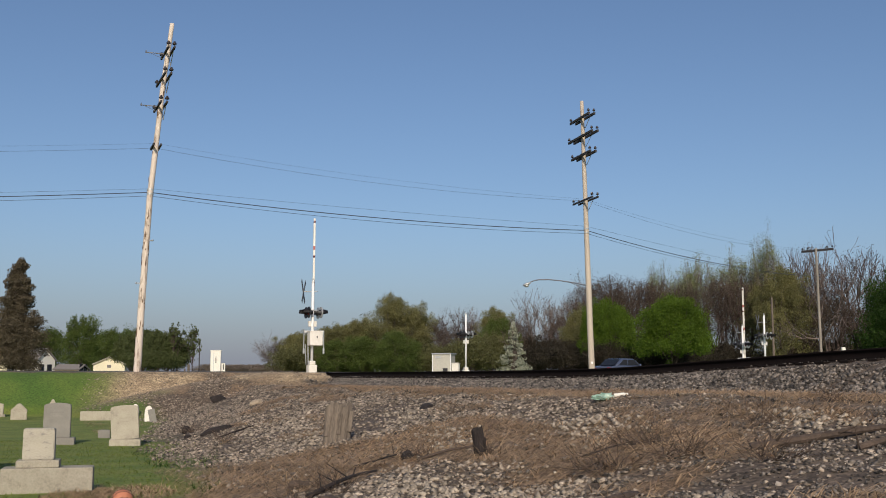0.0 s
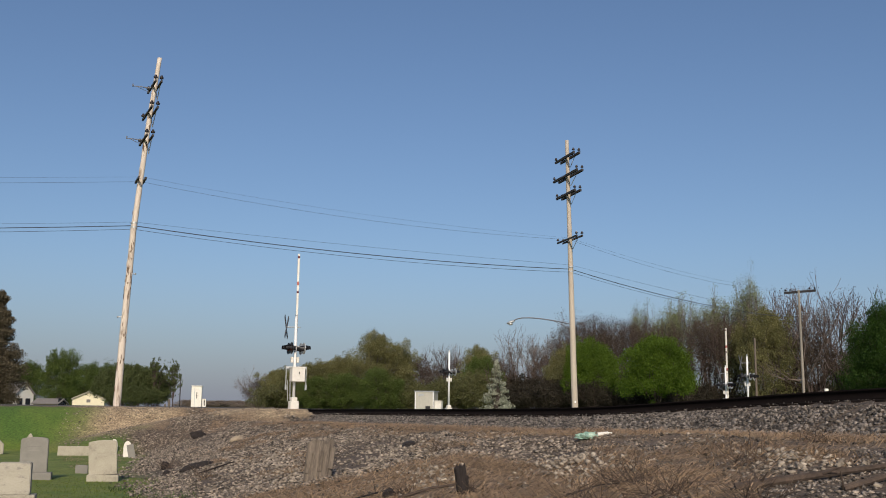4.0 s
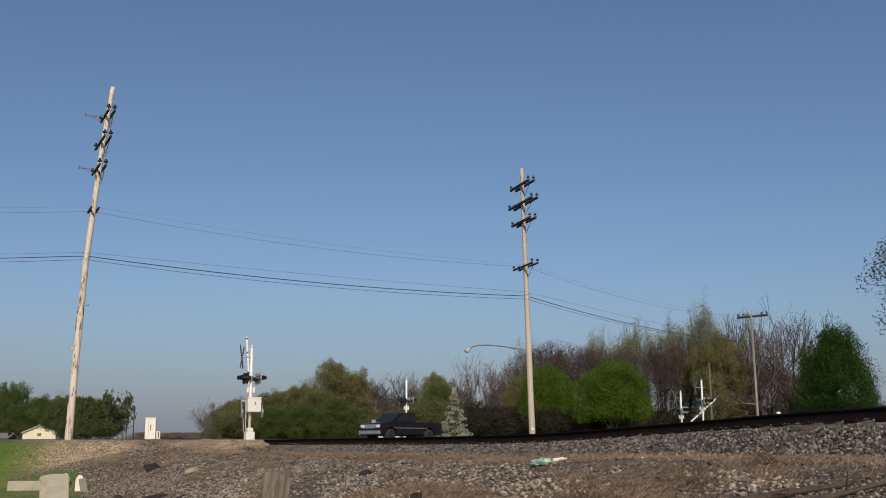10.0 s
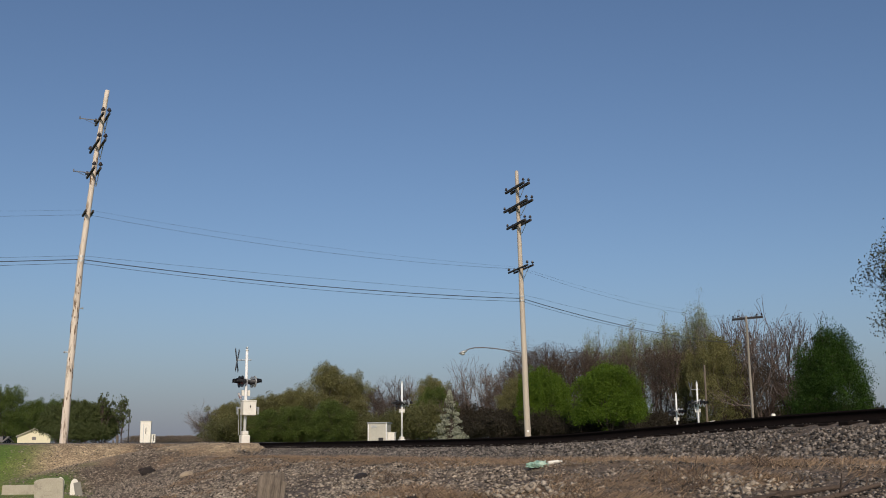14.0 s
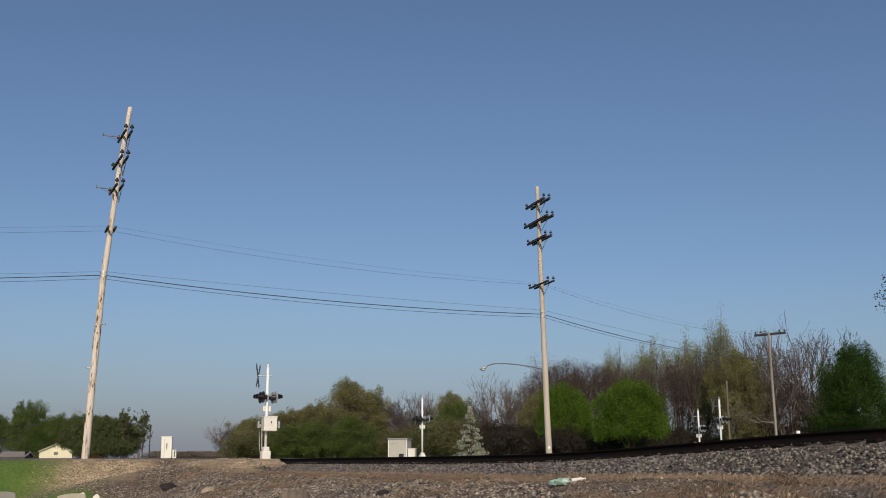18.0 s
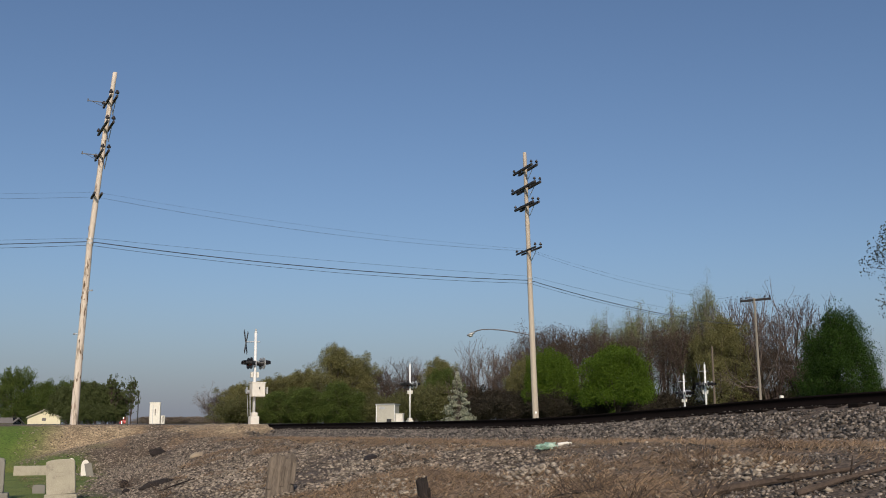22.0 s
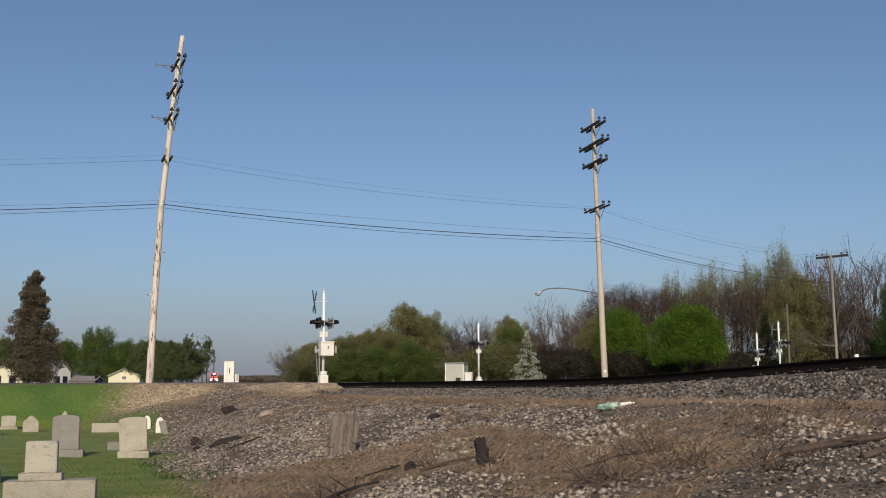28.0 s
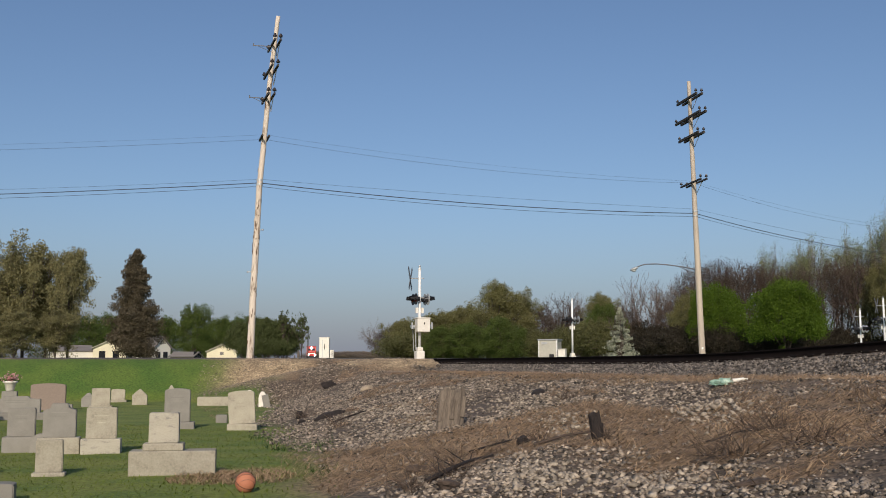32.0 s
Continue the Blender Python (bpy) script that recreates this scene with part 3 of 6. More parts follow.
def pole_shaft(h, r0, r1, wob=0.0, seed=1, seg=14, rings=26, bow=None):
    rn = random.Random(seed)
    bm = B()
    prev = None
    cx = cy = 0.0
    for i in range(rings + 1):
        u = i / rings
        r = r0 + (r1 - r0) * u
        cx += rn.uniform(-wob, wob)
        cy += rn.uniform(-wob, wob)
        if bow:
            cx = bow(u * h) + rn.uniform(-wob, wob)
        ring = [bm.verts.new((cx + r * (1 + 0.03 * rn.uniform(-1, 1)) * math.cos(a), cy + r * math.sin(a), u * h)) for a in [2 * math.pi * j / seg for j in range(seg)]]
        if prev:
            for j in range(seg):
                bm.faces.new((prev[j], prev[(j + 1) % seg], ring[(j + 1) % seg], ring[j]))
        prev = ring
    bm.faces.new(prev)
    return bm


def at(az, r):
    return r * math.sin(radians(az)), r * math.cos(radians(az))


POLE_BOW = lambda z: float(np.interp(z, [0.0, 2.3, 4.4, 7.3, 9.3, 11.9, 14.62], [0.0, 0.06, 0.14, 0.25, 0.42, 0.62, 0.92]))
left_pole = thing("utility_pole", T_((-14.28, 49.2, 1.73)) @ Matrix.Scale(1.163, 4), "tall leaning wooden utility pole with scarred pale wood", "utility pole", "line poles along the road")
part("shaft", pole_shaft(14.62, 0.15, 0.09, 0.005, 2, 18, 40, POLE_BOW), M["pole"], left_pole, smooth=True)
for z, half in ((13.35, 0.95), (12.2, 1.15), (11.05, 0.95)):
    arm = crossarm(left_pole, z, half, -66, True, 1, 0.075, True, 0.12)
    arm.matrix_basis = T_((POLE_BOW(z), 0, 0)) @ arm.matrix_basis
arm = crossarm(left_pole, 9.35, 0.55, -68, True, 0, 0.075, False, 0.14)
arm.matrix_basis = T_((POLE_BOW(9.35), 0, 0)) @ arm.matrix_basis
for z, s2 in ((13.3, 0.85), (11.05, 0.75)):
    bm = B()
    rod(bm, (0, 0, 0), (-s2, -0.2, 0.03), 0.024, 0.018, 6)
    rod(bm, (0, 0, -0.28), (-s2 * 0.8, -0.2, 0.0), 0.01, 0.01, 5)
    rod(bm, (-s2, -0.2, 0.0), (-s2, -0.2, 0.12), 0.03, 0.02, 6)
    part("pin_bracket", bm, M["lamp_arm"], left_pole, "thin iron side bracket").matrix_basis = T_((POLE_BOW(z), 0, z))
for z in (7.52, 7.34):
    part("cable_clamp", rod(B(), (0, 0, z), (0, 0, z + 0.07), 0.14, 0.14, 14), M["steel"], left_pole).matrix_basis = T_((POLE_BOW(7.4), 0, 0))
rn = random.Random(8)
for i in range(58):
    # bark scars: short dark gouges and pale torn splinters, thickest on the lower half
    z = rn.uniform(0.5, 12.6) if i % 2 else rn.uniform(2.6, 7.2)
    a = rn.uniform(-2.9, 0.0)
    r = 0.15 - 0.06 * z / 14.62
    ln_ = rn.uniform(0.06, 0.36)
    w_ = rn.uniform(0.012, 0.032)
    bm = B()
    prism(bm, [(-w_ * 0.3, 0), (w_ * 0.4, 0.02), (w_, ln_ * 0.4), (w_ * 0.5, ln_), (0.0, ln_ * 0.9), (-w_ * 0.8, ln_ * 0.5)], 0.024)
    part("bark_scar", bm, M["scar"] if i % 4 else M["pole_grey"], left_pole, "brown gouge in the wood").matrix_basis = T_((POLE_BOW(z), 0, 0)) @ pose(r * math.cos(a), r * math.sin(a), z, 0, 0, math.degrees(a) + 90)
for z, sx in ((5.45, 1), (3.7, -1)):
    part("bolt", ball(rod(B(), (0, 0, 0), (sx * 0.27, -0.05, 0), 0.02, 0.02, 6), 0.045, T_((sx * 0.27, -0.05, 0)), sub=1), M["steel"], left_pole, "projecting steel bolt").matrix_basis = T_((POLE_BOW(z), 0, z))

rx, ry = 8.47, 59.4
right_pole = thing("utility_pole", Matrix.Translation((rx, ry, 1.7)) @ pose(0, 0, 0, 0, -1.3, 0), "straight wooden utility pole with four stacked crossarms and a street lamp", "utility pole", "line poles along the road")
part("shaft", pole_shaft(16.0, 0.185, 0.105, 0.003, 5), M["pole_grey"], right_pole, smooth=True)
for z, half in ((14.95, 1.35), (13.85, 1.7), (12.75, 1.35)):
    crossarm(right_pole, z, half, -74, True, 1, 0.11, True, 0.17)
crossarm(right_pole, 10.1, 1.4, -74, True, 1, 0.08, True, 0.17)
for z in (8.45, 8.2):
    part("cable_clamp", rod(B(), (0, 0, z), (0, 0, z + 0.07), 0.165, 0.165, 12), M["steel"], right_pole)
part("marker_tag", box(B(), 0.1, 0.02, 0.12, pose(0.0, -0.19, 0.75)), M["alu"], right_pole, "small bright metal tag")
bm = B()
curve_ = [(0, 0.05), (-0.7, 0.22), (-1.5, 0.36), (-2.2, 0.44), (-2.75, 0.44), (-3.05, 0.38), (-3.3, 0.28)]
for (a, b), (c, d) in zip(curve_, curve_[1:]):
    rod(bm, (a, 0.04, b), (c, 0.04, d), 0.034, 0.03, 8)
rod(bm, (0, 0.04, -0.22), (-1.0, 0.04, 0.27), 0.016, 0.016, 6)
lamp = part("lamp_arm", bm, M["lamp_arm"], right_pole, "long curved steel lamp arm")
lamp.matrix_basis = T_((-0.1, 0, 5.15))
bm = B()
ball(bm, 0.2, pose(-3.42, 0.04, 0.2, 0, -18, 0), 1.25, 0.75, 0.42)
ball(bm, 0.13, pose(-3.44, 0.04, 0.11), 1.1, 0.8, 0.7, 2)
part("lamp_head", bm, M["steel"], lamp, "grey cobra-head street lamp", True)

tx, ty = 29.27, 80.86
far_pole = thing("utility_pole", Matrix.Translation((tx, ty, 1.6)) @ pose(0, 0, 0, 0, -0.4, 0), "distant grey utility pole with one top crossarm", "utility pole", "line poles along the road")
part("shaft", pole_shaft(10.2, 0.115, 0.085, 0.002, 7), M["pole_far"], far_pole, smooth=True)
crossarm(far_pole, 10.05, 1.3, -45, False, 2, 0.14, False)
tx, ty = at(17.57, 108.0)
stub = thing("utility_pole", Matrix.Translation((tx, ty, 1.6)), "short brown wooden pole without arms", "utility pole", "line poles along the road")
part("shaft", pole_shaft(8.1, 0.12, 0.1, 0.002, 9), M["wood_grey"], stub, smooth=True)

# wires: sagging tubes between the poles and out of view
def wire(name_pts, sag, r=0.012, n=24):
    a, b = Vector(name_pts[0]), Vector(name_pts[1])
    bm = B()
    prev = None
    for i in range(n + 1):
        u = i / n
        p = a.lerp(b, u) - Vector((0, 0, sag * 4 * u * (1 - u)))
        ring = [bm.verts.new(p + Vector((0, math.cos(t) * r, math.sin(t) * r))) for t in (0.5, 2.6, 4.7)]
        if prev:
            for j in range(3):
                bm.faces.new((prev[j], prev[(j + 1) % 3], ring[(j + 1) % 3], ring[j]))
        prev = ring
    ob = part("overhead_wire", bm, M["wire"])
    return tagged(ob, "thin dark overhead cable sagging between wooden poles", "cable", "overhead cables")


bpy.context.view_layer.update()
L = lambda z: left_pole.matrix_world @ Vector((POLE_BOW(z), 0, z))
R = lambda z: right_pole.matrix_world @ Vector((0, 0, z))
F = lambda z: far_pole.matrix_world @ Vector((0, 0, z))
W0 = Vector((-87.2, 34.9, 1.5))
for zl, zr, zw, sag, r in ((7.45, 8.38, 7.5, 0.3, 0.024), (7.3, 8.2, 7.2, 0.32, 0.012), (7.6, 8.62, 7.9, 0.1, 0.007), (9.3, 10.1, 9.3, 0.42, 0.007), (9.5, 10.2, 9.7, 0.3, 0.004)):
    wire((L(zl), R(zr)), sag, r)
    wire((W0 + Vector((0, 0, (zw + 0.2) * 1.163)), L(zl)), 1.4, r * 0.9)
    wire((R(zr), F(8.0 if zr < 9 else 10.0)), sag * 1.6, r)


# ---- trees ----
def tubes(segs, sides=4):
    """Tapered tubes along rows of ax ay az bx by bz r0 r1."""
    s = np.asarray(segs, float)
    a, b, r0, r1 = s[:, :3], s[:, 3:6], s[:, 6], s[:, 7]
    d = b - a
    d /= np.linalg.norm(d, axis=1)[:, None] + 1e-9
    ref = np.where(np.abs(d[:, 2:3]) > 0.9, [[1.0, 0, 0]], [[0, 0, 1.0]])
    u = np.cross(d, ref)
    u /= np.linalg.norm(u, axis=1)[:, None] + 1e-9
    w = np.cross(d, u)
    ang = np.arange(sides) * 2 * math.pi / sides
    ring = np.cos(ang)[None, :, None] * u[:, None] + np.sin(ang)[None, :, None] * w[:, None]
    v = np.concatenate([a[:, None] + ring * r0[:, None, None], b[:, None] + ring * r1[:, None, None]], 1).reshape(-1, 3)
    base = (np.arange(len(s)) * 2 * sides)[:, None]
    j = np.arange(sides)
    k = (j + 1) % sides
    f = np.stack([base + j, base + k, base + k + sides, base + j + sides], -1).reshape(-1, 4)
    return v, f


def puff(rng, n):
    """Places in a soft ball of about unit spread, with no stragglers."""
    d = rng.normal(size=(n, 3))
    r = np.linalg.norm(d, axis=1)[:, None]
    return d / r * np.minimum(r, 1.9 - 0.5 * rng.random((n, 1)))


def leaves(rng, pts, size):
    """A small leaf, a triangle, at each point."""
    n = len(pts)
    u = rng.normal(size=(n, 3))
    u /= np.linalg.norm(u, axis=1)[:, None]
    w = rng.normal(size=(n, 3))
    w -= (w * u).sum(1)[:, None] * u
    w /= np.linalg.norm(w, axis=1)[:, None]
    s = (size * rng.uniform(0.6, 1.4, n))[:, None]
    v = np.stack([pts - u * s, pts + u * s * 0.7 + w * s * 0.75, pts + u * s * 0.7 - w * s * 0.75], 1).reshape(-1, 3)
    return v, np.arange(n * 3).reshape(-1, 3)


def vase(rng, h, w, base, mains=7, levels=5, open_=0.75):
    """A broad tree: a short trunk that parts into arching limbs, parted again and again into fine twigs."""
    segs, tips = [], []

    def grow(p, d, ln, r, lev):
        for k in range(2):
            d = d + rng.normal(size=3) * 0.13 + np.array([0, 0, 0.05])
            d /= np.linalg.norm(d)
            e = p + d * ln * 0.5
            segs.append([*p, *e, r * (1 - 0.18 * k), r * (0.82 - 0.18 * k)])
            if k == 0 and lev and rng.random() < 0.7:
                c = d + rng.normal(size=3) * 0.6
                grow(e, c / np.linalg.norm(c), ln * 0.5, r * 0.4, max(0, lev - 2))
            p = e
        if lev == 0:
            tips.append(p)
            return
        for _ in range(3 if lev > 1 else 2):
            c = d + rng.normal(size=3) * 0.42 + np.array([0, 0, 0.02])
            grow(p, c / np.linalg.norm(c), ln * rng.uniform(0.6, 0.86), r * 0.58, lev - 1)

    fork = np.array([rng.normal() * 0.02 * h, rng.normal() * 0.02 * h, max(0.1, base) * h])
    r0 = 0.016 * h
    segs.append([0, 0, 0, *fork, r0 * 1.2, r0])
    for i in range(mains):
        a = i * 6.283 / mains + rng.uniform(-0.4, 0.4)
        t = rng.uniform(0.15, 1.0) * open_
        d = np.array([math.cos(a) * math.sin(t), math.sin(a) * math.sin(t), math.cos(t)])
        grow(fork * rng.uniform(0.7, 1.0), d, h * 0.27, r0 * 0.6, levels - 1)
    segs, tips = np.array(segs), np.array(tips)
    kz = (h * 0.97) / np.percentile(tips[:, 2], 98)
    kr = w * 0.95 / np.percentile(np.hypot(tips[:, 0], tips[:, 1]), 95)
    k = np.array([kr, kr, kz])
    segs[:, :3] *= k
    segs[:, 3:6] *= k
    segs[:, 6:] = np.maximum(segs[:, 6:], 0.0011 * h)
    return segs, tips * k


def branches(rng, h, w, base, limbs, lift, levels=3, kids=5, taper=0.02):
    """Trunk and limbs: rows of tubes, and the outer twig ends."""
    segs, tips = [], []
    lean = rng.normal(size=2) * 0.03 * h
    top = np.array([lean[0], lean[1], h * 0.86])
    n = 7
    pts = [np.array([0, 0, 0.0])]
    for i in range(1, n + 1):
        u = i / n
        pts.append(top * u + np.r_[rng.normal(size=2) * 0.012 * h, 0])
    r = lambda u: h * taper * (1 - 0.85 * u)
    for i in range(n):
        segs.append([*pts[i], *pts[i + 1], r(i / n), r((i + 1) / n)])

    def limb(p, d, ln, rad, lev):
        q = p
        rad = max(rad, 0.0021 * h)
        for k in range(3):
            d2 = d + rng.normal(size=3) * 0.22 + np.array([0, 0, 0.10])
            d2 /= np.linalg.norm(d2)
            e = q + d2 * ln / 3
            segs.append([*q, *e, rad * (1 - k * 0.25), rad * (0.75 - k * 0.25)])
            if lev > 1:
                for _ in range(max(1, kids // 2) if k else 1):
                    c = d2 + rng.normal(size=3) * 0.65 + np.array([0, 0, 0.15])
                    limb(q + (e - q) * rng.uniform(0.3, 1), c / np.linalg.norm(c), ln * rng.uniform(0.4, 0.62), rad * 0.5, lev - 1)
            elif k:
                tips.append(e)
            q, d = e, d2
        tips.append(q)

    for i in range(limbs):
        u = base + (1 - base) * (i + rng.uniform(0, 1)) / limbs
        k = min(n - 1, int(u * n))
        p = pts[k] + (pts[k + 1] - pts[k]) * (u * n - k if u < 1 else 1)
        a = i * 2.4 + rng.uniform(-0.5, 0.5)
        el = lift + 0.5 * u
        d = np.array([math.cos(a) * math.cos(el), math.sin(a) * math.cos(el), math.sin(el)])
        limb(p, d, w * (1.15 - 0.55 * u) * rng.uniform(0.8, 1.15), r(u) * 0.55, levels)
    return segs, np.array(tips)


def crown_points(rng, h, w, base, count, clumps, shape, fill):
    """Leaf places in clumps on and in a crown outline, with gaps between the clumps."""
    out = []
    zc, hz = h * (base + 1) / 2, h * (1 - base) / 2
    for _ in range(clumps):
        if shape == "conifer":
            # boughs of uneven length round a leader, broadest below the middle, each a row of drooping clumps
            b = int(rng.integers(0, 96))
            u = float(np.clip(((b + 0.5) / 96) ** 1.15 + 0.03 * math.sin(b * 3.7), 0, 0.985))
            a = b * 2.4 + 0.25 * rng.normal()
            reach = w * float(np.interp(u, [0, 0.1, 0.3, 0.5, 0.64, 0.8, 0.93, 1], [0.7, 0.95, 1.0, 0.8, 0.55, 0.4, 0.22, 0.06])) * (0.86 + 0.24 * math.sin(b * 12.9898 + 1.0))
            k = rng.uniform(0.12, 1.0)
            c = np.array([reach * k * math.cos(a), reach * k * math.sin(a), h * (base + (1 - base) * u) + 0.1 * h * (k - 0.5) * (u - 0.25)])
            s = (0.07 + 0.09 * (1 - u)) * w * np.array([1, 1, 0.8])
        elif shape == "cone":
            u = rng.uniform(0, 1) ** 1.5
            a = rng.uniform(0, 6.283)
            rad = w * (1 - u) ** 1.05 * rng.uniform(0.5, 1.08)
            c = np.array([rad * math.cos(a), rad * math.sin(a), h * (base + (1 - base) * u)])
            s = (0.035 + 0.12 * (1 - u)) * w * np.array([1.2, 1.2, 0.5])
        else:
            d = rng.normal(size=3)
            d /= np.linalg.norm(d)
            if shape == "spire":
                # fuller below, drawn in towards a blunt tip
                d[:2] *= float(np.interp(d[2], [-1, -0.4, 0.2, 0.7, 1], [1.7, 1.25, 1.0, 0.95, 0.9]))
            if shape == "bush":
                d[2] = abs(d[2]) * 1.2 - 0.25
            rad = rng.uniform(fill, 1.0) * (1 + 0.13 * math.sin(3.1 * d[0] * 2 + 2.2 * d[2] * 2 + h))
            c = np.array([d[0] * w * rad, d[1] * w * rad, zc + d[2] * hz * rad])
            s = np.array([0.15, 0.15, 0.12]) * w * rng.uniform(0.6, 1.3)
        k = max(4, int(count / clumps * rng.uniform(0.5, 1.5)))
        out.append(c + puff(rng, k) * s)
    p = np.concatenate(out)
    return p[p[:, 2] > 0.15]


def tree(name, label, seed, h, w, base, leaf, bark, count, size, clumps=90, shape="round", mains=7, levels=4, fill=0.5, on_twigs=0.5, open_=0.75, loose=0.03):
    """A tree at the origin; w is the crown's radius, base the height of its lowest leaves as a share."""
    rng = np.random.default_rng(seed)
    ob = tagged(new(name), label, "tree" if "bush" not in name else "bush", "trees and bushes by the road")
    if shape == "conifer":
        segs, tips = branches(rng, h * 0.8, w * 0.6, 0.1, 24, 0.0, 2, 4)
    else:
        segs, tips = vase(rng, h, w, max(0.12, base), mains, levels, open_)
    v, f = tubes(segs, 3)
    npart("trunk", v, f, bark, ob)
    n_t = int(count * on_twigs)
    pts = []
    if n_t:
        c = tips[rng.integers(0, len(tips), n_t)]
        pts.append(c + puff(rng, n_t) * loose * h)
    if count - n_t:
        pts.append(crown_points(rng, h, w, base, count - n_t, clumps, shape, fill))
    v, f = leaves(rng, np.concatenate(pts), size)
    npart("crown", v, f, leaf, ob)
    return ob


used = set()


def plant(proto, az, r, h, w, turn=0.0, z=None):
    """Sets a tree, or a copy of it, at a bearing and distance, with its height and crown width."""
    x, y = at(az, r)
    m = pose(x, y, height(x, y) - 0.05 if z is None else z, 0, 0, turn)
    ob = proto if proto.name not in used else copy_thing(proto, m)
    used.add(ob.name)
    ob.matrix_basis = m @ Matrix.Diagonal((w / proto["w"], w / proto["w"], h / proto["h"], 1))
    return ob


def proto(name, label, seed, h, w, *a, **k):
    ob = tree(name, label, seed, h, w, *a, **k)
    ob["h"], ob["w"] = h, w
    return ob


P_olive = [proto("deciduous_tree", "broad tree in thin olive spring leaf at a wood's edge", 11 + i, 10, 4, 0.06, M["leaf_olive"], M["bark"], 40000, 0.072, 170, "round", 7, 4, 0.5, 0.6, 0.8, 0.035) for i in range(2)]
P_green = [proto("deciduous_tree", "leafy mid-green tree at a wood's edge", 21 + i, 9, 4, 0.05, M["leaf_mid"], M["bark"], 40000, 0.075, 190, "round", 7, 4, 0.5, 0.45, 0.8, 0.035) for i in range(2)]
P_bright = [proto("round_bush", "dense rounded bush-like tree in bright fresh green leaf", 31 + i, 8, 4, 0.0, M["leaf_bright"], M["bark"], 70000, 0.075, 330, "bush", 8, 3, 0.7, 0.2, 0.9, 0.04) for i in range(2)]
P_bare = [proto("bare_tree", "leafless tree with a fan of brown branches", 41 + i, 12, 5, 0.1, M["leaf_bud"], M["twig_grey" if i else "twig"], 1500, 0.05, 10, "round", 7, 5, 0.5, 1.0, 0.8, 0.02) for i in range(3)]
P_bud = [proto("budding_tree", "brown twiggy tree just in bud", 51 + i, 11, 4.5, 0.05, M["leaf_bud"], M["twig"], 12000, 0.055, 80, "round", 8, 5, 0.3, 0.85, 0.85, 0.03) for i in range(2)]
P_pale = [proto("poplar_tree", "tall tree with sparse pale new leaves", 61 + i, 14, 3.6, 0.12, M["leaf_pale"], M["twig_grey"], 16000, 0.06, 110, "round", 7, 5, 0.4, 0.8, 0.7, 0.025) for i in range(2)]
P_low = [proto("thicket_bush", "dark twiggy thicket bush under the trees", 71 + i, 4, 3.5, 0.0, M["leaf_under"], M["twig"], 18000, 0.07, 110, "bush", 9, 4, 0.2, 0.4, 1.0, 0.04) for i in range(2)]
P_shade = [proto("thicket_bush", "olive-green thicket bush under the trees", 75 + i, 4, 3.5, 0.0, M["leaf_shade"], M["twig"], 18000, 0.07, 110, "bush", 9, 4, 0.2, 0.4, 1.0, 0.04) for i in range(2)]

tn = random.Random(5)
# wood beyond the crossing: bearing, distance, height, crown radius
for k, (p, rows) in enumerate((
        (P_olive, ((-8.0, 148, 6.4, 2.8), (-7.2, 145, 6.4, 3.2), (-6.4, 142, 6.8, 3.2), (-5.6, 140, 7.1, 3.4), (-4.8, 140, 7.5, 3.4), (-4.1, 139, 8.0, 3.2), (-2.55, 135, 10.7, 3.9), (-1.6, 137, 9.2, 3.2), (3.0, 132, 8.9, 2.8), (7.9, 125, 8.6, 3.2), (18.3, 124, 12.6, 3.2), (17.4, 130, 11.5, 3.0))),
        (P_green, ((-5.6, 128, 4.8, 2.8), (-4.4, 126, 5.2, 2.8), (-2.4, 122, 5.6, 2.8), (3.1, 124, 7.2, 2.6), (22.4, 128, 8.0, 3.2))),
        (P_bright, ((9.0, 114, 8.6, 2.8), (12.55, 106, 8.2, 3.35))),
        (P_bare, ((0.8, 135, 9.5, 4.4), (5.4, 130, 10.9, 5.6), (20.4, 126, 15.9, 8.4), (22.2, 124, 14.8, 7.0), (7.5, 132, 11.8, 4.6), (-9.0, 152, 6.4, 3.4), (10.2, 134, 13.2, 5.6), (1.8, 138, 9.2, 3.8), (6.6, 136, 10.2, 4.4), (19.2, 130, 15.4, 6.4))),
        (P_bud, ((-0.3, 138, 7.8, 3.2), (8.5, 132, 12.8, 4.8), (9.7, 133, 13.0, 4.8), (10.9, 134, 12.8, 4.6), (12.6, 134, 12.6, 4.8), (14.6, 132, 12.8, 4.8), (16.3, 130, 13.0, 4.8), (18.9, 126, 10.8, 4.6), (4.4, 128, 7.6, 3.0), (22.9, 126, 11.0, 4.0), (20.6, 126, 10.0, 4.2), (-8.9, 150, 5.2, 2.4), (0.6, 134, 6.8, 3.0), (6.6, 128, 8.0, 3.4))),
        (P_pale, ((11.8, 138, 14.9, 2.2), (13.0, 138, 14.2, 2.8), (13.9, 136, 15.5, 3.2), (15.2, 138, 15.8, 3.4), (16.3, 136, 15.0, 3.0), (17.4, 132, 17.4, 2.5))))):
    for i, (az, r, h, w) in enumerate(rows):
        plant(p[i % len(p)], az, r, h, w, tn.uniform(0, 360))
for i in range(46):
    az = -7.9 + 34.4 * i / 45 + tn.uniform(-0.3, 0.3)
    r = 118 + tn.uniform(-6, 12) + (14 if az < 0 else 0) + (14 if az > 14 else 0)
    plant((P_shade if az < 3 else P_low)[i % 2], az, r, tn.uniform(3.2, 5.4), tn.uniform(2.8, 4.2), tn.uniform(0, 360))

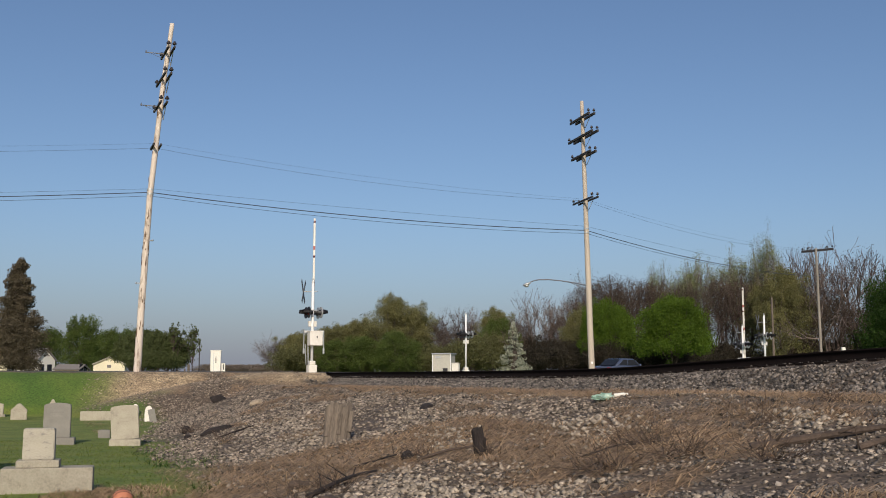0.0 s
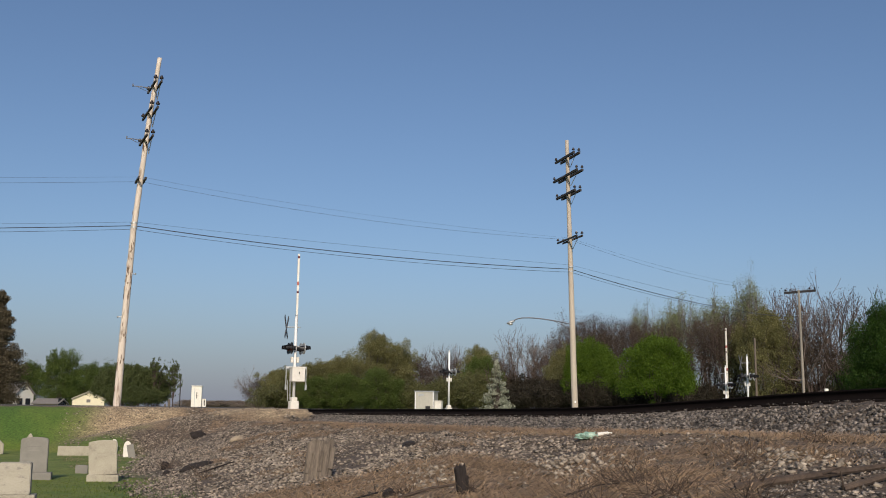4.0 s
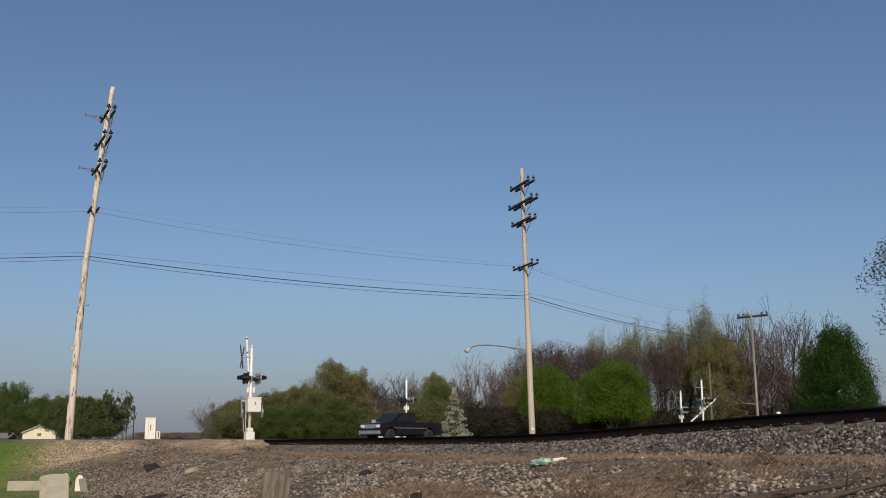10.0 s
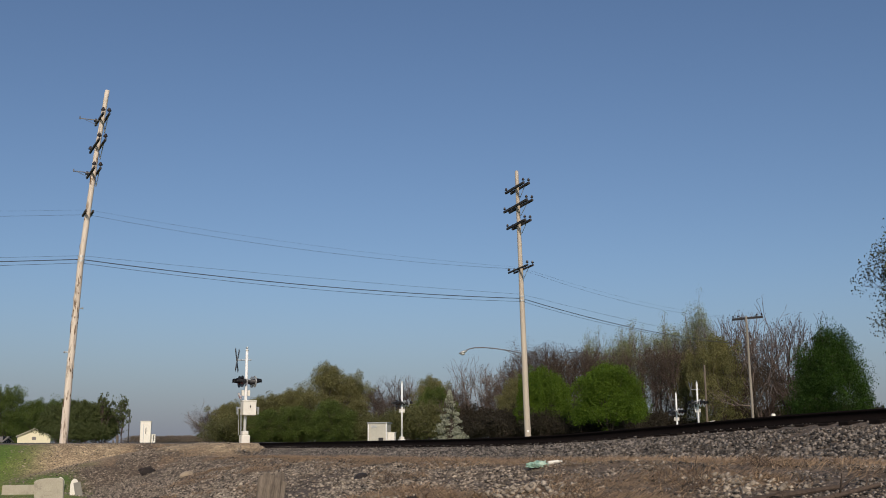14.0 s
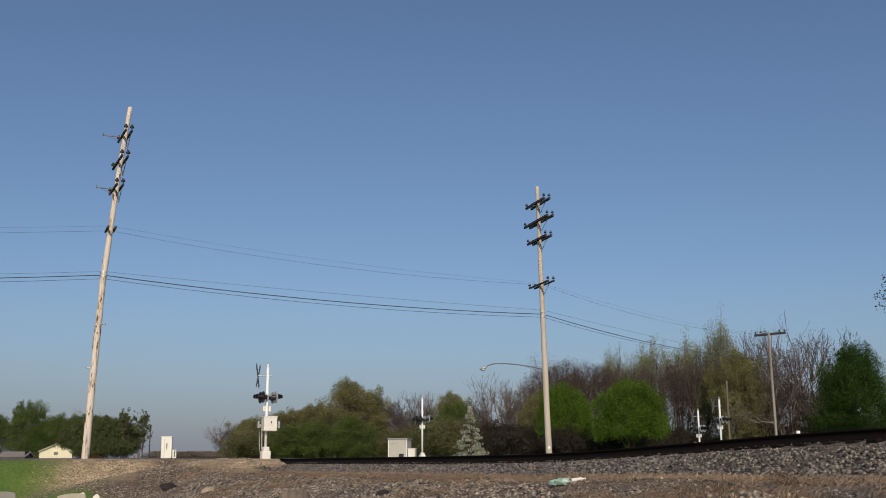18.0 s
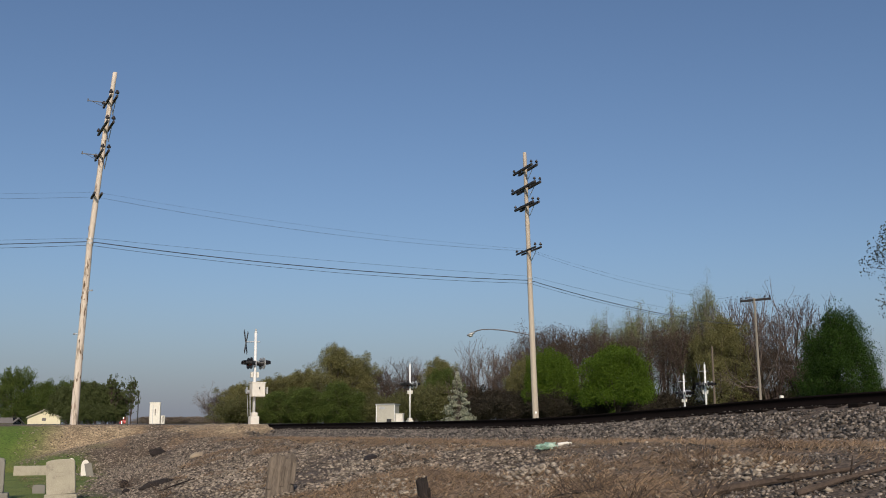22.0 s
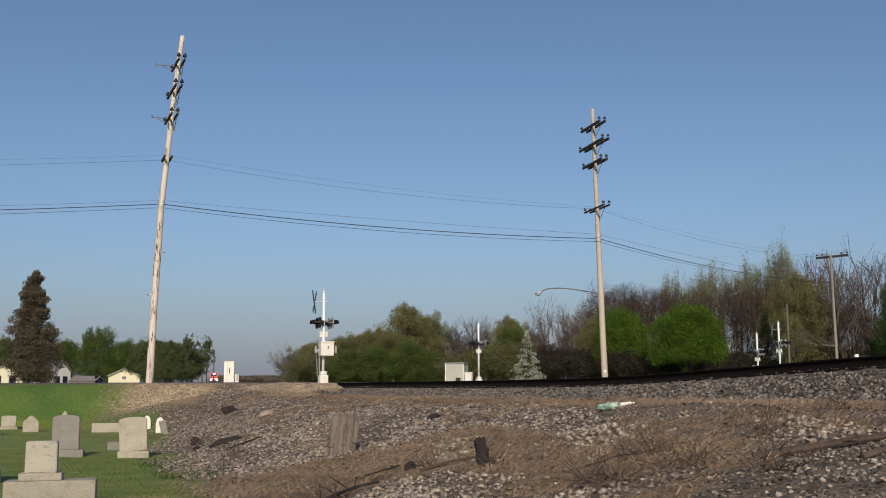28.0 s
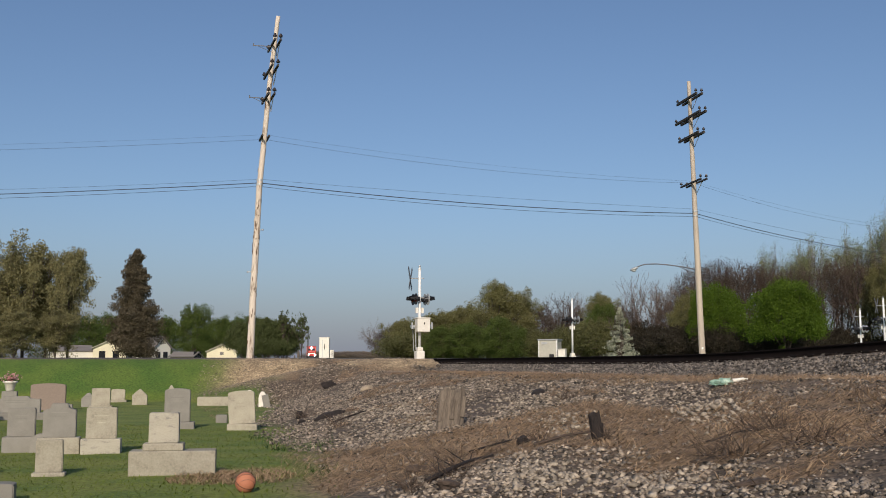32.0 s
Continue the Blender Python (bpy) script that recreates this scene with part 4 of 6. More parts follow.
p = proto("blossom_tree", "small conical tree covered in white blossom", 81, 6, 2, 0.0, M["blossom"], M["bark"], 8000, 0.08, 150, "cone", 7, 3, 0.5, 0.0, 0.6)
plant(p, 3.9, 102, 5.8, 1.85)
p = proto("deciduous_tree", "dense dark green tree with a pointed crown beside the track", 82, 10, 4, 0.0, M["leaf_deep"], M["bark"], 80000, 0.07, 330, "spire", 7, 4, 0.55, 0.1, 0.8)
plant(p, 23.9, 98, 10.4, 3.1)
p = proto("tall_tree", "tall dark tree with ragged outline and thin outer twigs", 83, 16, 5, 0.08, M["leaf_tall"], M["twig"], 110000, 0.075, 240, "round", 9, 5, 0.2, 0.55, 0.8, 0.03)
plant(p, 30.5, 74, 15.6, 5.0)
# cemetery road side
p = proto("spruce_tree", "tall dark bronze-green conifer with ragged lobes", 84, 10, 2.6, 0.1, M["leaf_brown"], M["bark"], 90000, 0.07, 700, "conifer", on_twigs=0.0)
plant(p, -22.1, 125, 12.6, 3.1)
P_dark = [proto("tall_tree", "tall dark tree with lit olive patches behind the road", 85 + 10 * i, 12, 3.4, 0.04, M["leaf_dark"], M["bark"], 30000, 0.1, 70, "round", 6, 5, 0.2, 0.8, 0.5, 0.024) for i in range(2)]
for i, (az, r, h, w) in enumerate(((-27.5, 130, 14.0, 3.5), (-25.35, 128, 13.0, 2.7), (-26.5, 134, 10.0, 3.0), (-30.6, 130, 12.4, 3.8), (-33.2, 132, 12.0, 4.2), (-28.9, 136, 11.0, 3.6), (-26.0, 124, 5.5, 2.4), (-27.9, 124, 5.5, 2.6))):
    plant(P_dark[i % 2], az, r, h, w, tn.uniform(0, 360))
for az, r, h, w in ((-24.3, 200, 8.6, 3.4), (-20.6, 270, 11.6, 5.0), (-17.5, 275, 12.0, 5.0), (-16.4, 280, 12.4, 5.4), (-18.3, 290, 9.4, 5.6), (-21.3, 300, 12.0, 5.6), (-29.0, 220, 12.0, 5.0), (-15.3, 285, 12.0, 5.4), (-23.4, 290, 13.0, 5.6), (-26.0, 260, 12.0, 5.6)):
    plant(P_green[tn.randrange(2)], az, r, h, w, tn.uniform(0, 360))
p = proto("maple_tree", "rounded green maple with a full crown", 86, 7, 3, 0.08, M["leaf_mid"], M["bark"], 26000, 0.075, 200, "round", 7, 4, 0.5, 0.4, 0.8)
plant(p, -18.95, 255, 14.0, 4.4)
p = proto("hedge_bush", "dark green roadside hedge bush", 87, 5, 2.6, 0.0, M["leaf_hedge"], M["bark"], 22000, 0.075, 160, "bush", 8, 4, 0.4, 0.4, 1.0)
for az, r, h, w in ((-15.9, 118, 5.0, 2.3), (-15.1, 116, 4.9, 2.2), (-14.4, 116, 4.6, 1.9), (-14.15, 117, 3.8, 1.3), (-16.5, 122, 4.6, 2.2), (-14.05, 116, 3.2, 1.0), (-14.6, 119, 4.0, 1.6), (-14.25, 113, 2.4, 1.0), (-14.75, 112, 2.6, 1.2), (-15.4, 112, 2.6, 1.3), (-16.1, 113, 2.6, 1.3)):
    plant(p, az, r, h, w, tn.uniform(0, 360))
p = proto("sapling", "small open tree with dark sparse leaves", 88, 5, 1.6, 0.25, M["leaf_hedge"], M["twig"], 1500, 0.09, 30, "round", 6, 4, 0.6, 0.9, 0.7, 0.02)
for az, r, h, w in ((-14.3, 114, 5.6, 1.3), (-13.35, 114, 5.4, 1.1)):
    plant(p, az, r, h, w, tn.uniform(0, 360))
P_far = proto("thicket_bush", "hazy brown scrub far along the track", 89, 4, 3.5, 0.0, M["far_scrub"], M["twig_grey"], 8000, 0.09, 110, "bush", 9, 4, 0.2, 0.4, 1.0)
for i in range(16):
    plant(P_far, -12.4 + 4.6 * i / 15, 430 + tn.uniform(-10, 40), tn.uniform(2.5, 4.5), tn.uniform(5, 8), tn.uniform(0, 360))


# ---- crossing signals ----
def light_head(parent, x, y, z, face):
    """A flashing light head: round black background, hood and lens; face is +1 or -1 along x."""
    bm = B()
    rod(bm, (0, 0, 0), (face * 0.03, 0, 0), 0.25, 0.25, 20)
    head = part("light_background", bm, M["black"] if face < 0 else M["steel"], parent, "round dark signal background disc")
    head.matrix_basis = T_((x, y, z))
    part("lens", rod(B(), (face * 0.03, 0, 0), (face * 0.07, 0, 0), 0.13, 0.11, 14), M["lens"], head, "unlit red signal lens")
    bm = B()
    n = 14
    for i in range(n):
        a0, a1 = math.pi * (-0.1 + 1.2 * i / n), math.pi * (-0.1 + 1.2 * (i + 1) / n)
        v = [bm.verts.new((face * dx, rr * math.cos(a), rr * math.sin(a))) for a, dx, rr in ((a0, 0.03, 0.16), (a1, 0.03, 0.16), (a1, 0.3, 0.12), (a0, 0.3, 0.12))]
        bm.faces.new(v)
    bmesh.ops.solidify(bm, geom=bm.faces[:], thickness=0.012)
    part("hood", bm, M["black"], head, "black sheet-metal hood")
    part("lamp_housing", rod(B(), (0, 0, 0), (-face * 0.16, 0, 0), 0.13, 0.08, 12), M["black"], head)
    return head


def crossing_signal(name, m, label, mast_h=4.05, light_z=2.62, mech=True, arm_len=5.0, spread_=0.2, group="crossing signals", cross=True, cb_turn=-28):
    ob = thing(name, m, label, "crossing signal", group)
    bm = B()
    rod(bm, (0, 0, 0.3), (0, 0, mast_h - 0.1), 0.065, 0.06, 12)
    rod(bm, (0, 0, mast_h - 0.1), (0, 0, mast_h), 0.075, 0.02, 10)
    part("mast", bm, M["alu"], ob, "silver tubular mast", True)
    part("finial", ball(B(), 0.05, T_((0, 0, mast_h + 0.03))), M["steel"], ob)
    bm = B()
    box(bm, 0.38, 0.36, 0.36, T_((0, 0, 0.0)), 0.03, 2)
    box(bm, 0.26, 0.28, 0.16, T_((0, 0, 0.36)), 0.02)
    part("junction_base", bm, M["white"], ob, "white cast junction box base")
    if cross:
        cb = part("crossbuck_bracket", rod(rod(B(), (0, 0, mast_h - 0.5), (-0.42, 0, mast_h - 0.5), 0.022), (0, 0, mast_h - 0.5), (0.2, 0, mast_h - 0.5), 0.02), M["steel"], ob)
        cb.matrix_basis = pose(0, 0, 0, 0, 0, cb_turn)
        for s_ in (-1, 1):
            bd = part("crossbuck_board", box(B(), 0.02, 0.17, 1.22, T_((0, 0, -0.61)), 0.004), M["board"], cb, "grey back of a crossbuck board")
            bd.matrix_basis = T_((-0.42 - 0.012 * s_, 0, mast_h - 0.5)) @ pose(0, 0, 0, 40 * s_, 0, 0)
    bm = B()
    rod(bm, (-0.18, -0.04, light_z + 0.12), (0.3, -0.04, light_z + 0.06), 0.03)
    for fx in (-0.18, 0.26):
        rod(bm, (fx, -spread_, light_z), (fx, spread_, light_z), 0.025)
        rod(bm, (fx, 0, light_z), (fx, 0, light_z + 0.12), 0.025)
    part("light_bracket", bm, M["steel"], ob)
    for fx, face in ((-0.22, -1), (0.3, 1)):
        for sy in (-1, 1):
            light_head(ob, fx, sy * spread_, light_z, face)
    for sx in (-0.14, 0.12):
        part("terminal_box", box(B(), 0.1, 0.12, 0.24, T_((sx, -0.02, light_z - 0.61)), 0.01), M["white"], ob)
    arm = None
    if mech:
        part("gate_mechanism", box(box(B(), 0.58, 0.42, 0.6, T_((0.08, -0.16, 1.18)), 0.03, 2), 0.62, 0.46, 0.05, T_((0.08, -0.16, 1.76)), 0.012), M["white"], ob, "white gate motor cabinet")
        part("door_latch", box(B(), 0.04, 0.03, 0.1, T_((0.1, -0.39, 1.5)), 0.008), M["arm"], ob)
        part("conduit", rod(rod(B(), (-0.18, -0.05, 0.4), (-0.2, -0.05, 1.2), 0.02), (-0.26, 0, 0.35), (-0.3, 0.02, 1.25), 0.015), M["steel"], ob)
        arm = part("gate_arm", box(B(), 0.09, 0.1, arm_len, T_((0, 0, 0.35)), 0.008), M["white"], ob, "long white gate arm with red stripes")
        arm.matrix_basis = T_((0.06, 0.12, 1.45))
        for i in range(6):
            part("red_stripe", box(B(), 0.094, 0.104, 0.16, T_((0, 0, 0.75 + i * 0.8))), M["red"], arm, "faded red reflective stripe") if i in (2, 4) else None
        for zz in (2.3, arm_len * 0.72, arm_len + 0.15):
            part("arm_lamp", box(B(), 0.09, 0.14, 0.1, T_((0, 0, zz)), 0.015), M["lens"], arm, "small dark gate-arm lamp")
        bm = B()
        for sx in (-0.38, 0.48):
            box(bm, 0.035, 0.14, 1.0, T_((sx, 0, -0.62)), 0.01)
            box(bm, 0.07, 0.3, 0.24, T_((sx, 0, -0.62)), 0.02)
        box(bm, 0.9, 0.08, 0.1, T_((0.05, 0, 0.3)), 0.01)
        part("counterweight", bm, M["steel"], arm, "steel counterweight frame")
    return ob, arm


gx0, gy0 = -5.68, 45.65
gate, gate_arm = crossing_signal("crossing_gate", pose(gx0, gy0, height(gx0, gy0) - 0.02, 0, 0, 25), "silver crossing signal with white cabinets and a gate arm")
fx0, fy0 = at(1.3, 70.0)
far_signal, _ = crossing_signal("crossing_signal", pose(fx0, fy0, 1.85, 0, 0, 20), "silver flashing-light mast beyond the rails", 4.1, 2.7, False, spread_=0.3, cross=False)
ax0, ay0 = 21.2, 68.8
side_signal, _ = crossing_signal("crossing_signal", pose(ax0, ay0, 1.45, 0, 0, -38), "white signal mast with a crossbuck, seen past the rails", 4.4, 3.0, False, spread_=0.34, cb_turn=8)
bx0, by0 = 21.25, 74.0
side_gate, side_arm = crossing_signal("crossing_gate", pose(bx0, by0, 1.3, 0, 0, -46), "white crossing signal with a gate arm beyond the rails", 4.1, 2.75, True, 5.0, cb_turn=14)


# ---- trackside cabinets, posts and houses ----
def shed():
    x, y = at(0.1, 73.0)
    ob = thing("signal_shed", pose(x, y, 1.7, 0, 0, -16), "small white metal signal shed with a flat roof", "shed")
    part("body", box(B(), 1.3, 1.2, 1.6, bevel=0.02), M["shed"], ob)
    part("roof", box(B(), 1.44, 1.36, 0.07, T_((0, 0, 1.6)), 0.015), M["steel"], ob, "grey overhanging sheet roof")
    d = part("door", box(B(), 0.62, 0.04, 1.4, T_((0.28, -0.62, 0.1)), 0.01), M["shed"], ob)
    part("vent", box(B(), 0.34, 0.03, 0.34, T_((0.28, -0.65, 0.3)), 0.006), M["black"], d, "dark vent opening")
    part("sign", box(B(), 0.8, 0.02, 0.14, T_((-0.05, -0.625, 1.32)), 0.004), M["steel"], ob)
    for sx in (-1, 1):
        part("corner_trim", box(B(), 0.06, 0.06, 1.6, T_((sx * 0.64, -0.59, 0)), 0.008), M["alu"], ob)
    x, y = at(0.75, 72.0)
    ob = thing("relay_box", pose(x, y, 1.7, 0, 0, -16), "small white equipment box beside the shed", "cabinet")
    part("body", box(B(), 0.5, 0.42, 0.95, bevel=0.02), M["white"], ob)
    part("lid", box(B(), 0.56, 0.48, 0.05, T_((0, 0, 0.95)), 0.012), M["white"], ob)


shed()


def cabinet(az, r, w, h, m):
    x, y = at(az, r)
    ob = thing("trackside_cabinet", pose(x, y, 1.7, 0, 0, 8), "tall white painted trackside cabinet", "cabinet")
    part("body", box(B(), w, w * 0.8, h, bevel=0.02), m, ob)
    part("cap", box(B(), w * 1.08, w * 0.9, 0.06, T_((0, 0, h)), 0.015), m, ob)
    part("door_seam", box(B(), 0.05, 0.012, h * 0.8, T_((-w * 0.18, -w * 0.4 - 0.004, h * 0.12)), 0.003), M["steel"], ob)
    part("door_handle", box(B(), 0.06, 0.03, 0.5, T_((0.03, -w * 0.4 - 0.012, h * 0.55)), 0.006), M["debris"], ob)
    return ob


cabinet(-12.15, 88, 0.82, 2.15, M["white"])
cabinet(-11.75, 88, 0.3, 1.1, M["white"])
for az, r, h, w, mt in ((-13.55, 80, 1.0, 0.2, "wood_grey"), (-13.75, 82, 0.7, 0.14, "wood_grey"), (-13.0, 140, 5.2, 0.14, "arm"), (-8.7, 150, 2.2, 0.16, "pole_far"), (-14.05, 84, 0.6, 0.12, "wood_grey")):
    x, y = at(az, r)
    ob = thing("fence_post", pose(x, y, 1.6), "weathered upright wooden post by the road", "post", "roadside posts")
    part("shaft", rod(B(), (0, 0, 0), (0, 0, h), w * 0.5, w * 0.45, 8), M[mt], ob)
    part("post_top", rod(B(), (0, 0, h), (0, 0, h + w * 0.4), w * 0.45, w * 0.2, 8), M[mt], ob)
x, y = at(20.9, 33.0)
ob = thing("marker_post", pose(x, y, 1.5), "low white-topped marker post beside the rails", "post")
part("shaft", rod(B(), (0, 0, 0), (0, 0, 0.8), 0.05, 0.05), M["wood_grey"], ob)
part("cap", box(B(), 0.12, 0.1, 0.2, T_((0, 0, 0.8)), 0.03, 2), M["white"], ob, "white cap")


def house(az, r, w, d, wall, roof, rz, mat_wall, label, win=True, porch=False, shingles="roof"):
    x, y = at(az, r)
    ob = thing("house", pose(x, y, 1.75, 0, 0, rz), label, "house", "houses behind the road")
    bm = B()
    prism(bm, [(-w / 2, 0), (w / 2, 0), (w / 2, wall), (0, wall + roof), (-w / 2, wall)], d)
    part("wall", bm, mat_wall, ob)
    for s_ in (-1, 1):
        ln = math.hypot(w / 2, roof)
        rf = part("roof", box(B(), ln + 0.35, d + 0.6, 0.12, bevel=0.01), M[shingles], ob, "shingle roof slope")
        rf.matrix_basis = T_((s_ * w / 4, 0, wall + roof / 2 + 0.02)) @ pose(0, 0, 0, 0, s_ * math.degrees(math.atan2(roof, w / 2)), 0)
    if win:
        for k in (-0.22, 0.2):
            wn_ = part("window", box(B(), 0.9, 0.06, 1.1, T_((k * w, -d / 2 - 0.02, 0.9)), 0.01), M["glass"], ob)
            part("window_sill", box(B(), 1.1, 0.05, 0.1, T_((k * w, -d / 2 - 0.035, 0.8)), 0.01), M["white"], wn_)
    else:
        part("gable_vent", box(B(), 0.5, 0.05, 0.4, T_((0, -d / 2 - 0.02, wall * 0.75)), 0.01), M["roof"], ob)
        part("garage_door", box(B(), w * 0.62, 0.05, wall * 0.8, T_((0, -d / 2 - 0.015, 0)), 0.01), M["cream"], ob)
    if porch:
        for i in range(6):
            part("porch_column", rod(B(), (-w / 2 + 0.4 + i * (w - 0.8) / 5, -d / 2 - 1.8, 0), (-w / 2 + 0.4 + i * (w - 0.8) / 5, -d / 2 - 1.8, 2.6), 0.16, 0.13), M["white"], ob, "white porch column")
        part("porch_roof", box(B(), w, 2.2, 0.18, T_((0, -d / 2 - 0.95, 2.6)), 0.02), M["white"], ob)
    return ob


house(-17.55, 150, 4.0, 6, 1.75, 0.9, 17, M["cream"], "cream garage with a low gable roof", False, shingles="roof_pale")
house(-23.3, 165, 4.6, 7, 2.4, 1.1, 24, M["cream"], "cream house with a low gable roof", True, shingles="roof_pale")
house(-25.25, 170, 5.0, 6, 2.0, 0.8, -55, M["white"], "low white house partly behind trees", True)
house(-21.35, 170, 3.6, 6, 2.6, 1.6, 65, M["white"], "white house with a dark roof behind a conifer", True)
house(-19.4, 165, 2.4, 4, 1.2, 0.6, 75, M["concrete"], "low tan house with a dark roof", True)
house(-30.3, 140, 9.5, 7, 2.7, 1.2, 25, M["roof"], "dark house with a white-columned porch", True, True)

# ---- cemetery ----
def stone_top(w, h, kind, n=8):
    """Front outline of a headstone."""
    if kind == "flat":
        return [(-w / 2, 0), (w / 2, 0), (w / 2 * 0.985, h), (-w / 2 * 0.985, h)]
    if kind == "peak":
        return [(-w / 2, 0), (w / 2, 0), (w / 2, h * 0.62), (w * 0.1, h * 0.97), (0, h), (-w * 0.1, h * 0.97), (-w / 2, h * 0.62)]
    if kind == "step":
        return [(-w / 2, 0), (w / 2, 0), (w / 2, h * 0.8), (w * 0.28, h * 0.86), (w * 0.25, h), (-w * 0.25, h), (-w * 0.28, h * 0.86), (-w / 2, h * 0.8)]
    rise = dict(arch=0.16, low=0.07, round=0.42)[kind]
    return [(-w / 2, 0), (w / 2, 0)] + [(w / 2 * math.cos(math.pi * i / n), h * (1 - rise) + h * rise * math.sin(math.pi * i / n)) for i in range(n + 1)]


def headstone(x, y, w, h, kind, m, label, depth=0.18, base=None, base2=None, tilt=(0, 0), turn=0.0):
    turn = turn or 0.75 * math.degrees(math.atan2(-x, y))
    ob = thing("headstone", pose(x, y, height(x, y) - 0.03, 0, 0, turn), label, "headstone", "cemetery headstones")
    z = 0.03
    for i, b in enumerate((base2, base)):
        if b:
            part("base", box(B(), b[0], b[1], b[2] + (0.03 if z < 0.04 else 0), T_((b[3] if len(b) > 3 else 0, 0, z - 0.03 if z < 0.04 else z)), 0.015, 2), M[m if len(b) < 5 else b[4]], ob, "plain stone plinth")
            z += b[2]
    bm = B()
    prism(bm, stone_top(w, h, kind), depth, bevel=0.012)
    st = part("stone", bm, M[m], ob)
    st.matrix_basis = pose(0, 0, z if z > 0.04 else 0, tilt[0], tilt[1], 0)
    # worn inscription: faint bars
    if w > 0.4 and h > 0.4:
        for j in range(3):
            part("inscription", box(B(), w * (0.5 - 0.1 * j), 0.004, 0.02, T_((0, -depth / 2 - 0.002, h * (0.72 - 0.11 * j))), 0.0), M[m], st, "worn unreadable inscription bar")
    return ob


headstone(-17.3, 35.0, 1.14, 0.95, "low", "granite_pink", "broad brown granite headstone with a slightly arched top", 0.3, None, None, (0, 0), 0)
headstone(-16.5, 34.7, 0.42, 0.24, "flat", "granite", "small low grey stone block beside a headstone", 0.3)
headstone(-15.0, 28.4, 1.3, 0.45, "step", "granite", "wide grey family headstone with a stepped top", 0.28, (1.5, 0.45, 0.2))
headstone(-9.43, 17.99, 0.465, 0.5, "flat", "granite", "square grey headstone on a stained plinth", 0.16, (0.61, 0.3, 0.27))
headstone(-8.57, 17.66, 0.54, 0.58, "step", "granite", "broad weathered grey headstone with shoulders on a plinth", 0.2, (0.69, 0.34, 0.28, 0.0, "stone"))
headstone(-9.05, 17.95, 0.34, 0.36, "round", "granite", "small rounded grey stone beside a headstone", 0.16)
headstone(-7.04, 14.18, 0.36, 0.44, "flat", "stone", "short pale marble headstone on a thin slab", 0.12, (0.44, 0.24, 0.05))
headstone(-7.85, 17.74, 0.51, 0.53, "flat", "stone", "square pale headstone on a cracked veined plinth", 0.17, (0.66, 0.34, 0.25, 0, "veined"))
headstone(-16.19, 36.79, 0.64, 0.62, "flat", "stone", "square pale headstone on a thin base", 0.2, (0.78, 0.32, 0.09))
headstone(-17.2, 38.0, 0.5, 0.55, "peak", "granite", "small grey pointed headstone behind another", 0.2)
headstone(-17.9, 42.4, 0.55, 0.44, "low", "stone", "small white headstone on a base", 0.16, (0.7, 0.3, 0.1))
headstone(-15.7, 39.2, 0.56, 0.63, "peak", "stone", "small pale headstone with a pointed gable top", 0.18)
headstone(-9.06, 24.86, 0.6, 0.8, "low", "granite", "tall blue-grey granite headstone on a base", 0.22, (0.62, 0.4, 0.16, 0.1))
headstone(-14.9, 40.4, 0.36, 0.8, "peak", "stone", "pale marker stone with a small finial", 0.16)
headstone(-12.95, 39.6, 1.16, 0.37, "flat", "stone", "low wide pale stone slab", 0.3)
headstone(-7.4, 24.7, 0.62, 0.78, "low", "stone", "tall pale headstone leaning slightly on its base", 0.2, (0.7, 0.36, 0.15), None, (0, -3.5))
headstone(-12.0, 41.3, 0.28, 0.55, "round", "white", "small white rounded marker at the foot of the bank", 0.1)
headstone(-10.7, 38.5, 0.28, 0.6, "round", "white", "small white rounded marker at the foot of the bank", 0.1)
headstone(-10.35, 37.9, 0.24, 0.5, "flat", "granite", "thin grey slab leaning on a white marker", 0.07, None, None, (0, -12), 30)
headstone(-8.82, 27.6, 0.3, 0.24, "low", "granite", "small low grey footstone", 0.2)
headstone(-5.51, 14.45, 0.405, 0.42, "flat", "veined", "veined marble block on a broad stepped grey plinth", 0.26, (0.55, 0.36, 0.1, 0.0, "stone"), (1.17, 0.42, 0.33, 0.13, "stone"))
headstone(-8.2, 14.0, 0.56, 0.36, "low", "stone", "low pale slab headstone", 0.2)
headstone(-6.25, 11.4, 0.32, 0.24, "low", "granite", "low dark grey flat marker", 0.3)
headstone(-21.1, 37.0, 0.6, 0.9, "low", "granite", "tall grey headstone near the bank", 0.2)
headstone(-21.6, 38.6, 0.36, 0.7, "flat", "granite", "narrow grey headstone near the bank", 0.2)
headstone(-15.3, 26.4, 0.4, 0.75, "flat", "stone", "narrow white headstone on a base", 0.2, (0.52, 0.34, 0.18))
headstone(-10.5, 17.95, 0.4, 0.5, "flat", "stone", "pale headstone on a plinth", 0.16, (0.5, 0.3, 0.22))
headstone(-18.7, 35.0, 0.5, 0.66, "flat", "granite", "grey pedestal stone carrying a flower pot", 0.4)


